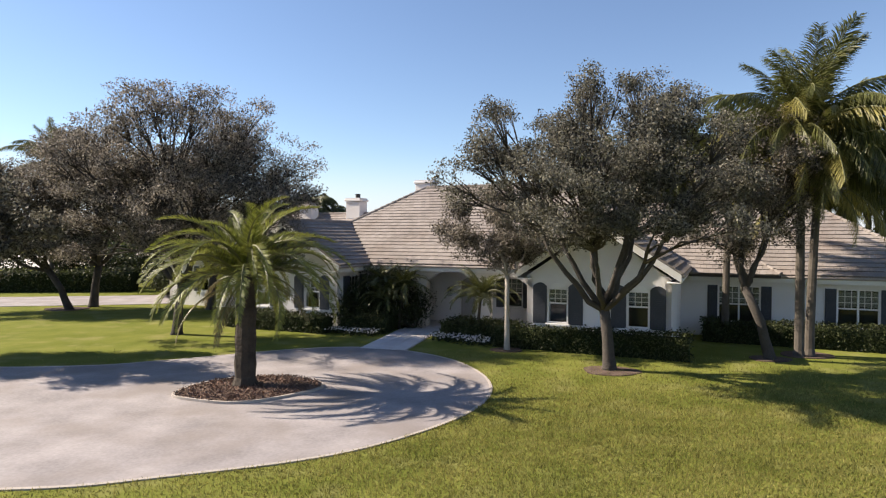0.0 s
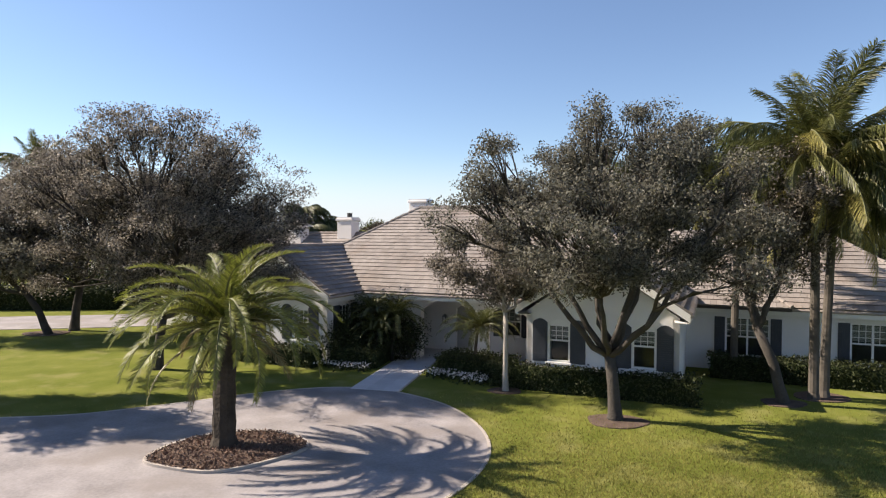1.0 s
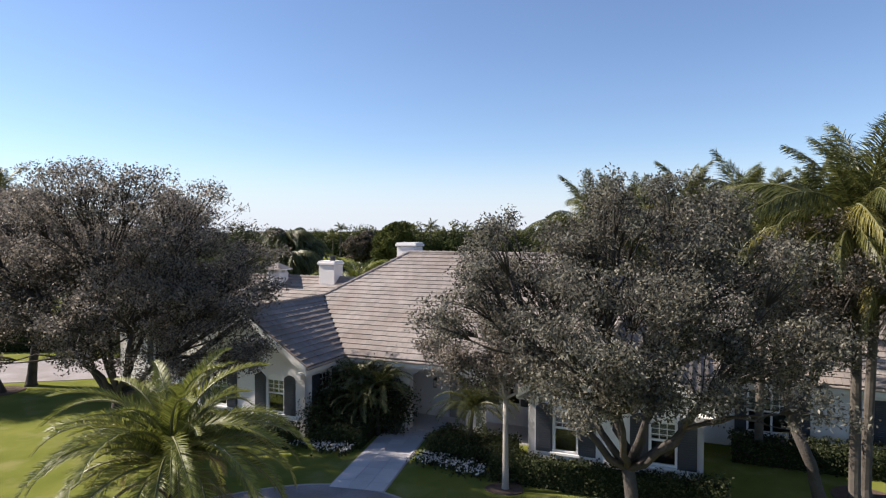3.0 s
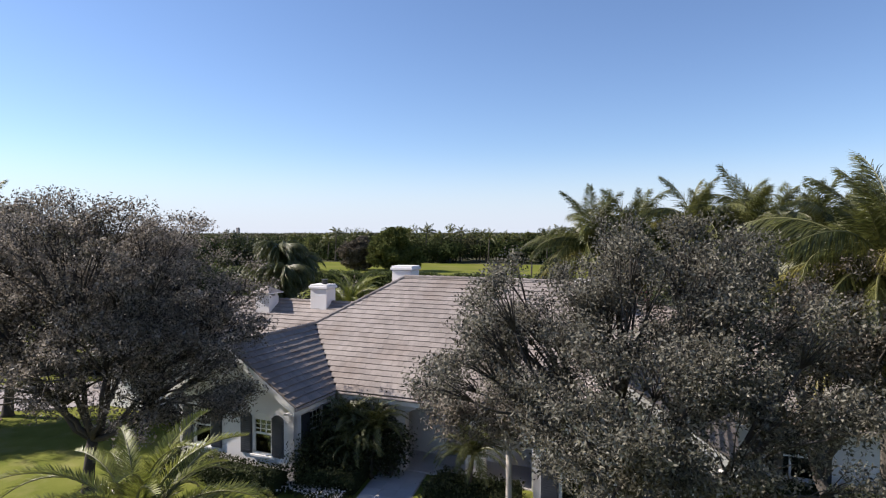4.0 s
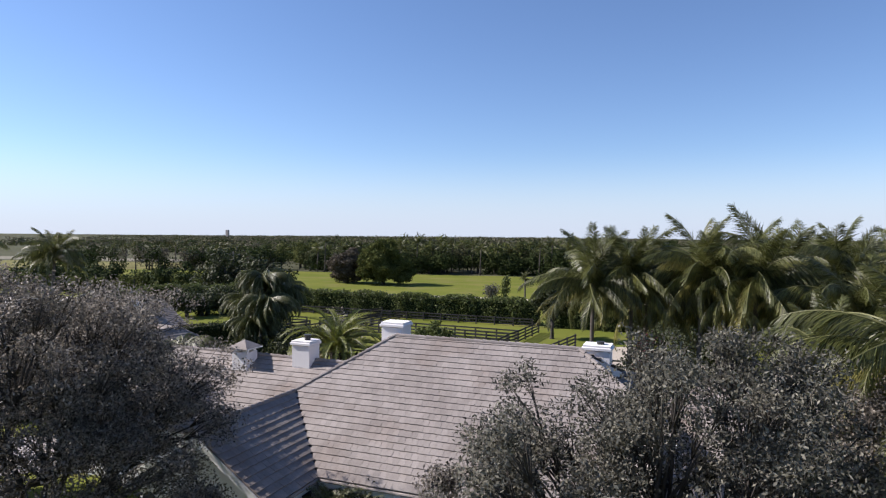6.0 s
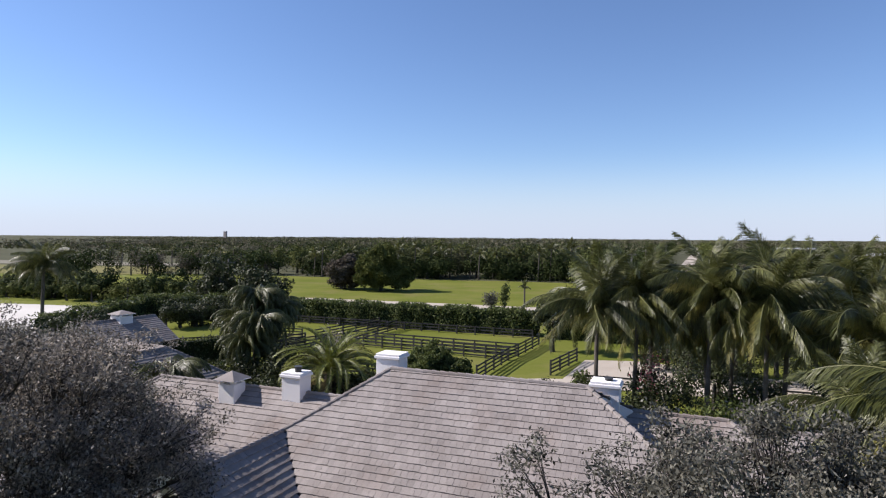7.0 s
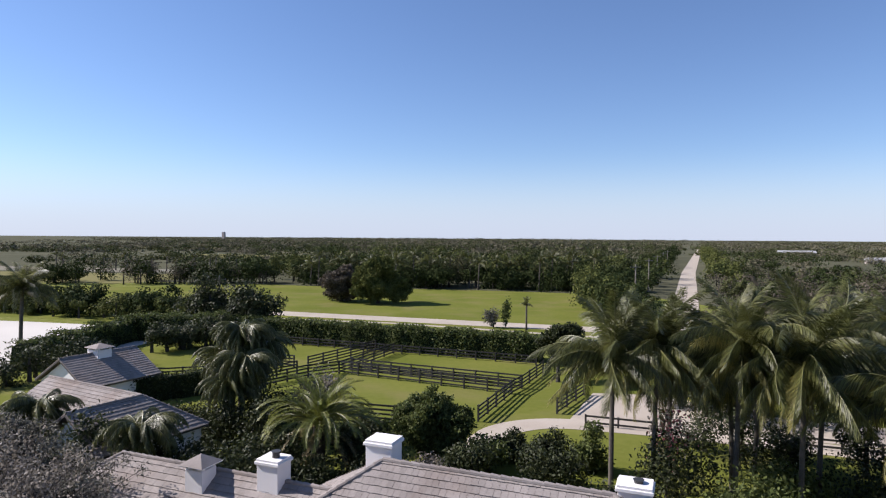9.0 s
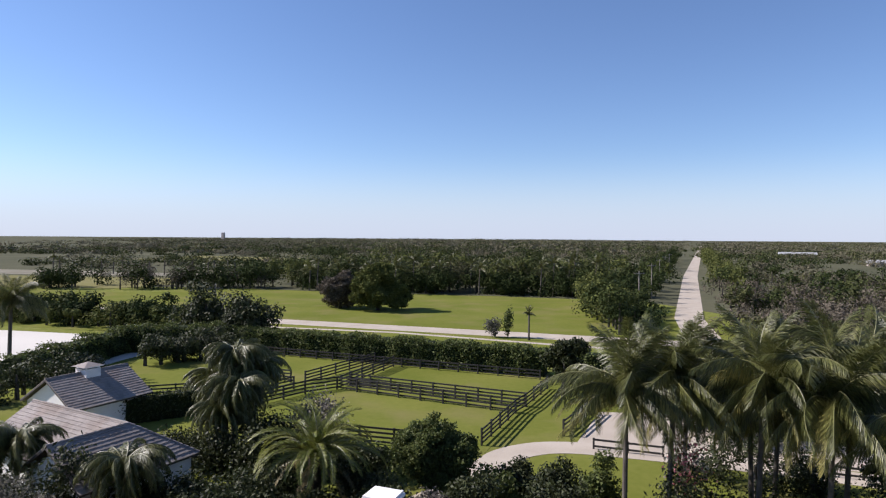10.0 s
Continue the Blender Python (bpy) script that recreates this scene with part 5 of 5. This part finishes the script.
# ---- pasture trees, woods, distance ----
leafy_tree("field_tree", "large olive-green tree standing in the pasture", (-17.5, 152.0, 0), (0, 0, 2.0), [(0, 0, 4.6, 5.8, 5.5, 4.4), (0.4, 0, 7.4, 4.4, 4.4, 3.1), (4.0, 0, 3.0, 3.4, 3.5, 2.8)], 620, 90, (0.26, 0.15), 0.7, 0.4, 101, M_wood_olive, M_bark, 7, lobes=24, lobe=(0.25, 0.4))
leafy_tree("field_tree", "rounded grey-green tree standing in the pasture", (-26.5, 156.0, 0), (0, 0, 1.5), [(0, 0, 3.8, 4.6, 4.2, 3.6), (0.8, 0, 5.6, 3.4, 3.2, 2.4)], 380, 90, (0.26, 0.15), 0.7, 0.35, 102, M_wood_grey, M_bark, 6, lobes=24, lobe=(0.25, 0.4))


def wood(name, label, spots, leaf, per, mat, seed, kind="stuff", trunks=True, tall=0.85):
    """A stand of far trees. spots: (x, y, height, crown radius)."""
    rg = np.random.default_rng(seed)
    spots = [s for s in spots if s[1] < 95 or abs(s[0] - 47 - (s[1] - 142) * 0.377) > 5.5 + 0.6 * s[3]]
    S = np.array(spots)
    n = len(S)
    root = empty(name, label=label, category="woodland", kind=kind)
    k = 5
    off = rg.normal(0, 1, (n, k, 3)) * np.array([0.45, 0.45, 0.16])
    cc = np.stack([S[:, None, 0] + off[..., 0] * S[:, None, 3], S[:, None, 1] + off[..., 1] * S[:, None, 3], S[:, None, 2] * (0.52 + off[..., 2])], -1).reshape(-1, 3)
    rad = np.repeat(S[:, 3], k) * rg.uniform(0.4, 0.75, n * k)
    m = per // k
    d = rg.normal(size=(n * k * m, 3))
    d /= np.linalg.norm(d, axis=1)[:, None]
    c = np.repeat(cc, m, 0) + d * np.repeat(rad, m)[:, None] * (rg.uniform(0, 1, (n * k * m, 1)) ** 0.25) * np.array([1, 1, tall])
    c[:, 2] = np.maximum(c[:, 2], 0.1)
    tagged(part("foliage", leaf_mesh("foliage", c, leaf[0], leaf[1], mat, rg, out=d + np.array([0, 0, 0.35]), hold=0.65), None, root), kind="stuff")
    if trunks:
        V, F = [], []
        for x, y, h, r in spots:
            tube(V, F, [(x, y, -0.1), (x, y, h * 0.6)], [0.25, 0.12], 5)
        tagged(part("trunks", mesh_of("trunks", V, F, M_bark), None, root), kind="stuff")


rg = np.random.default_rng(7)


def along(a, b, n, wob, h, r):
    a, b = np.array(a), np.array(b)
    out = []
    for i in range(n):
        p = a + (b - a) * rg.uniform() + np.array([rg.normal(0, wob * 0.3), abs(rg.normal(0, wob))])
        out.append((p[0], p[1], rg.uniform(*h), rg.uniform(*r)))
    return out


wood("woodland", "dark shady trees at the pasture's far edge", along((-40, 198), (16, 189), 30, 7, (5.0, 9.0), (3.4, 5.6)) + along((14, 189), (44, 178), 24, 7, (5.5, 9.5), (3.4, 5.6)), (0.3, 0.17), 620, M_wood_dark, 1)
wood("woodland", "tall olive-green trees in the woodland belt", along((-62, 214), (40, 188), 22, 10, (8.5, 12.0), (3.2, 5.2)), (0.34, 0.2), 520, M_wood_olive, 22)
wood("woodland", "mixed green trees behind the woodland's edge", along((-50, 208), (50, 188), 60, 14, (6.0, 11.0), (3.0, 5.2)), (0.34, 0.2), 420, M_wood_far, 23)
wood("roadside_wood", "trees between the pasture and the dirt road", along((36, 172), (28, 118), 36, 5, (5, 10.0), (2.2, 4.2)) + along((40, 168), (30, 108), 24, 4, (4, 8), (2, 3.6)), (0.28, 0.16), 460, M_wood_dark, 21)
wood("roadside_wood", "lighter trees between the pasture and the dirt road", along((34, 170), (28, 122), 14, 4, (6, 10.5), (2.4, 3.8)), (0.28, 0.16), 460, M_wood_olive, 24)
wood("woodland", "rounded trees behind the far pasture", along((-125, 196), (-40, 206), 34, 7, (5, 9), (3.0, 5.0)), (0.36, 0.21), 420, M_wood_dark, 2)
wood("woodland", "grey leafless crowns behind the far pasture", along((-100, 194), (-60, 206), 9, 4, (5, 8), (3.2, 4.6)), (0.34, 0.1), 420, M_wood_grey, 25)
wood("woodland", "deep dark woods behind the pasture belt", along((-70, 240), (75, 208), 70, 30, (5.0, 10.0), (3.5, 6.0)), (0.45, 0.26), 320, M_wood_dark, 3)
wood("woodland", "light green crowns deep in the woods", along((-70, 245), (75, 212), 44, 36, (7.0, 11.5), (3.5, 6.0)), (0.45, 0.26), 320, M_wood_olive, 26)
wood("thicket", "dark leafy thicket between arena and pasture", along((-100, 136), (-36, 114), 54, 4, (3.5, 6.0), (2.2, 3.6)), (0.3, 0.17), 420, M_wood_dark, 4)
wood("thicket", "light green bushes in the thicket by the arena", along((-95, 132), (-36, 112), 40, 4, (2.5, 5.0), (1.6, 2.8)), (0.26, 0.15), 360, M_wood_olive, 27)
wood("thicket", "bushy evergreen growth behind the stable", along((-47, 71), (-38, 80), 12, 2, (2.6, 4.4), (1.6, 2.6)), (0.16, 0.09), 700, M_leaf_dark, 33)
wood("thicket", "dark bushes between the paddock and the arena hedge", along((-41, 88), (-32, 97), 14, 2, (3.0, 4.8), (1.6, 2.6)), (0.16, 0.09), 700, M_leaf_dark, 34)
wood("thicket", "dark trees at the hedge corner", along((-41, 108), (-29, 104), 18, 2, (7.5, 11.0), (2.2, 3.2)), (0.24, 0.14), 620, M_leaf_dark, 5)
wood("scrub_wood", "brownish leafless scrub trees beyond the palms", along((52, 112), (130, 95), 70, 18, (3.5, 6.5), (2.5, 4.5)) + along((62, 150), (210, 130), 90, 35, (4, 8), (3, 5)), (0.34, 0.1), 420, M_wood_grey, 6)
wood("scrub_wood", "green broad-leaved scrub beyond the palms", along((44, 92), (110, 80), 60, 14, (3, 5.5), (2.2, 3.6)) + along((60, 140), (220, 130), 90, 50, (4, 8.5), (2.6, 4.6)), (0.32, 0.19), 360, M_wood_far, 28)
wood("scrub_wood", "dark evergreen trees in the scrub beyond the palms", along((55, 130), (230, 150), 80, 60, (5, 9.5), (2.6, 4.8)), (0.34, 0.2), 360, M_wood_dark, 29)
wood("roadside_trees", "green trees along the dirt road", [(x + 9 + rg.uniform(0, 6), y, rg.uniform(6, 11), rg.uniform(3.0, 5.0)) for x, y in [(47 + k * 4.0, 142 + k * 10.6) for k in range(6, 44)]], (0.4, 0.22), 380, M_wood_olive, 8)
wood("roadside_trees", "dark trees along the dirt road", [(x - 10 - rg.uniform(0, 8), y, rg.uniform(6, 11), rg.uniform(3, 5)) for x, y in [(47 + k * 4.0, 142 + k * 10.6) for k in range(0, 34)]], (0.4, 0.22), 380, M_wood_dark, 30)
# cabbage and coconut palms standing in the belt, and a row beyond the far meadow
for k in range(22):
    x = -44 + k * 3.9 + rg.uniform(-1.5, 1.5)
    palm("woodland_palm", "dark palm among the woodland trees", (x, 190 - 0.20 * x + rg.uniform(-2, 10), 0), (0.3, 0, rg.uniform(6.0, 9.5)), (0.2, 0.15), [(COCO_UP, 4, 0), (COCO_MID, 6, 0), (COCO_LOW, 5, 0)], k * 41, 0.0, M_coco_bark, rg.uniform(0.6, 0.85), "woodland palms", 26)
for k in range(16):
    palm("cabbage_palm", "small round-headed palm beyond the far meadow", (-168 + k * 5.4 + rg.uniform(-1.5, 1.5), 262 + rg.uniform(-4, 10), 0), (0.2, 0, rg.uniform(4.5, 7.0)), (0.25, 0.2), [(COCO_UP, 4, 0), (COCO_MID, 6, 0), (COCO_LOW, 5, 0)], k * 53, 0.0, M_coco_bark, 0.55, "meadow palms", 24)
sheet("far_meadow", [(-240, 208), (-104, 200), (-92, 216), (-100, 246), (-240, 262)], -0.05, 0.09, M_dry, "dry olive meadow beyond the pasture", "meadow")
sheet("sand_track", [(-235, 268), (-104, 256), (-96, 272), (-230, 300)], -0.05, 0.1, M_bare, "pale bare ground behind the palm row", "bare ground")
sheet("far_field", [(-215, 420), (-60, 380), (-50, 440), (-200, 500)], -0.05, 0.1, M_dry, "dull dry field among the scrub", "field")


def country(n, near, away, r0, r1):
    out = []
    while len(out) < n:
        dist = near * (away / near) ** rg.uniform()
        a = radians(rg.uniform(-50, 50))
        x, y = dist * math.sin(a), dist * math.cos(a)
        rx = 47 + (y - 142) * 0.377
        s = 40 + dist * 0.25
        belt = math.sin(x / s + 1.3) + math.sin(y / (s * 0.55) + x / (s * 3) + 0.6) + 0.8 * math.sin((x - y) / (s * 0.8))
        if abs(x - rx) > 14 + dist * 0.004 and belt + rg.normal(0, 0.35) > (-0.1 if dist < 600 and x < rx else -0.9):
            k = 0.6 + 0.35 * max(0.0, belt)
            out.append((x, y, rg.uniform(2.5, 7.5) * k, rg.uniform(r0, r1) * (1 + dist / 1200)))
    return out


FIELDS = ((-245, -90, 198, 305), (-195, -65, 392, 478))


def clear(spots):
    return [p for p in spots if not any(a < p[0] < b and c < p[1] < d for a, b, c, d in FIELDS)]


wood("far_woods", "dark woods beyond the pasture", clear(country(190, 240, 800, 5, 10)), (0.7, 0.36), 300, M_wood_dark, 9, trunks=False, tall=0.5)
wood("far_woods", "green woods beyond the pasture", clear(country(180, 240, 800, 5, 9)), (0.7, 0.36), 300, M_wood_far, 31, trunks=False, tall=0.5)
wood("far_woods", "brownish scrub beyond the pasture", clear(country(240, 240, 900, 4, 9)), (0.7, 0.3), 220, M_scrub_leaf, 10, trunks=False, tall=0.4)
wood("far_woods", "flat wooded scrub country to the horizon", country(1500, 600, 3800, 8, 14), (1.6, 0.7), 60, M_scrub_leaf, 11, trunks=False, tall=0.16)
wood("far_woods", "green wooded belts near the horizon", country(900, 600, 3800, 8, 14), (1.6, 0.7), 60, M_wood_far, 32, trunks=False, tall=0.2)
wood("thicket", "dark understorey trees below the palms", along((15.5, 53), (40, 47), 13, 3, (2.4, 4.4), (1.6, 2.4)) + along((17, 66), (40, 60), 16, 3, (3, 5.5), (2, 3)) + along((22, 72), (50, 66), 24, 5, (3.5, 6.5), (2, 3.2)), (0.11, 0.06), 1500, M_leaf_dark, 12)


def utility_pole(x, y, h):
    p = empty("utility_pole", pose(x, y, 0), label="weathered wooden utility pole with a crossarm", category="utility pole", group="utility poles")
    V, F = [], []
    tube(V, F, [(0, 0, -0.2), (0, 0, h)], [0.16, 0.11], 8)
    part("shaft", mesh_of("shaft", V, F, M_pole), None, p)
    part("crossarm", box_mesh((-1.1, -0.06, h - 0.7), (1.1, 0.06, h - 0.56)), M_pole, p)
    for k in (-1.0, -0.4, 0.4, 1.0):
        part("insulator", box_mesh((k - 0.05, -0.05, h - 0.56), (k + 0.05, 0.05, h - 0.38), 0.02), M_dark, p)


utility_pole(-38.0, 112.0, 8.6)
for k in range(5):
    utility_pole(38 + k * 14.5, 146 + k * 38.0, 9.5)


def far_building(x, y, w, d, h, label):
    b = empty("far_building", pose(x, y, 0, 0, 0, -20), label=label, category="building", group="far buildings")
    part("wall", box_mesh((-w / 2, -d / 2, -0.2), (w / 2, d / 2, h)), M_gutter, b)
    bm = bmesh.new()
    q = [(-w / 2 - 0.5, -d / 2 - 0.5, h), (w / 2 + 0.5, -d / 2 - 0.5, h), (w / 2 + 0.5, d / 2 + 0.5, h), (-w / 2 - 0.5, d / 2 + 0.5, h), (-w / 2 - 0.5, 0, h + d * 0.22), (w / 2 + 0.5, 0, h + d * 0.22)]
    v = [bm.verts.new(p) for p in q]
    for f in ((0, 1, 5, 4), (2, 3, 4, 5), (3, 0, 4), (1, 2, 5), (0, 3, 2, 1)):
        bm.faces.new([v[i] for i in f])
    part("roof", bm, M_far_roof, b, "pale metal roof")


far_building(312, 590, 30, 9, 2.6, "long pale barn far off among the trees")
far_building(258, 402, 9, 7, 2.4, "small pale house far off among the trees")
far_building(-907, 2415, 11, 9, 26, "grey tower far off on the horizon")
far_building(282, 420, 8, 7, 2.4, "small pale house far off in the scrub")

# ---- grass blades of the front lawn ----
rg = np.random.default_rng(3)
n = 210000
gx, gy = rg.normal(3.5, 7.5, n), 12.5 + rg.normal(0, 4.2, n)
DP = np.array(DRIVE)


def inside(px, py, loop):
    r = np.zeros(len(px), dtype=bool)
    x0, y0 = loop[:, 0], loop[:, 1]
    x1, y1 = np.roll(x0, -1), np.roll(y0, -1)
    for a, b, c, d2 in zip(x0, y0, x1, y1):
        if b != d2:
            r ^= ((b > py) != (d2 > py)) & (px < (c - a) * (py - b) / (d2 - b) + a)
    return r


keep = ~inside(gx, gy, DP * 1.0) & (gy < 23)
gx, gy = gx[keep], gy[keep]
n = len(gx)
ga = rg.uniform(0, 2 * math.pi, n)
gh = rg.uniform(0.03, 0.085, n)
gw = rg.uniform(0.006, 0.012, n)
lean = rg.normal(0, 0.03, (n, 2))
A = np.stack([gx - np.cos(ga) * gw, gy - np.sin(ga) * gw, np.zeros(n)], 1)
B = np.stack([gx + np.cos(ga) * gw, gy + np.sin(ga) * gw, np.zeros(n)], 1)
C = np.stack([gx + lean[:, 0], gy + lean[:, 1], gh], 1)
V = np.stack([A, B, C], 1).reshape(-1, 3)
single("grass", mesh_of("grass", V.tolist(), np.arange(3 * n).reshape(-1, 3).tolist(), M_blade), None, "short blades of green and straw grass", "grass", "stuff")

# loose chips on the mulch
rg = np.random.default_rng(9)
ip = np.array(ISLAND)
cx, cy = rg.uniform(-7.6, -3.7, 4200), rg.uniform(15.2, 18.4, 4200)
ok = inside(cx, cy, ip)
single("mulch_chips", leaf_mesh("mulch_chips", np.stack([cx[ok], cy[ok], 0.075 + rg.uniform(0, 0.05, ok.sum())], 1), 0.05, 0.016, M_chip, rg, 0.7), None, "loose reddish bark chips on the palm bed", "mulch", "stuff")

# ---- roof tiles that can be told apart, and walk slabs ----
for face, w, fs in PIECES:
    t = new("tile", mesh_of("tile", w, fs, M_tile_one))
    t.parent = face
wd = (WALK_B - WALK_A).normalized()
ws = Vector((-wd.y, wd.x))
wl = (WALK_B - WALK_A).length
slab_me = mesh_of("slab", *box_lists((0.006, 0.006, 0), (0.594, 0.594, 0.02)), M_paver)
ang = math.degrees(math.atan2(wd.y, wd.x))
for i in range(int(wl / 0.6)):
    for k in range(3):
        p = WALK_A + wd * (i * 0.6) - ws * 0.9 + ws * (k * 0.6)
        s = new("slab", slab_me)
        s.parent = walk_path
        s.matrix_basis = pose(p.x, p.y, 0.014, 0, 0, ang)
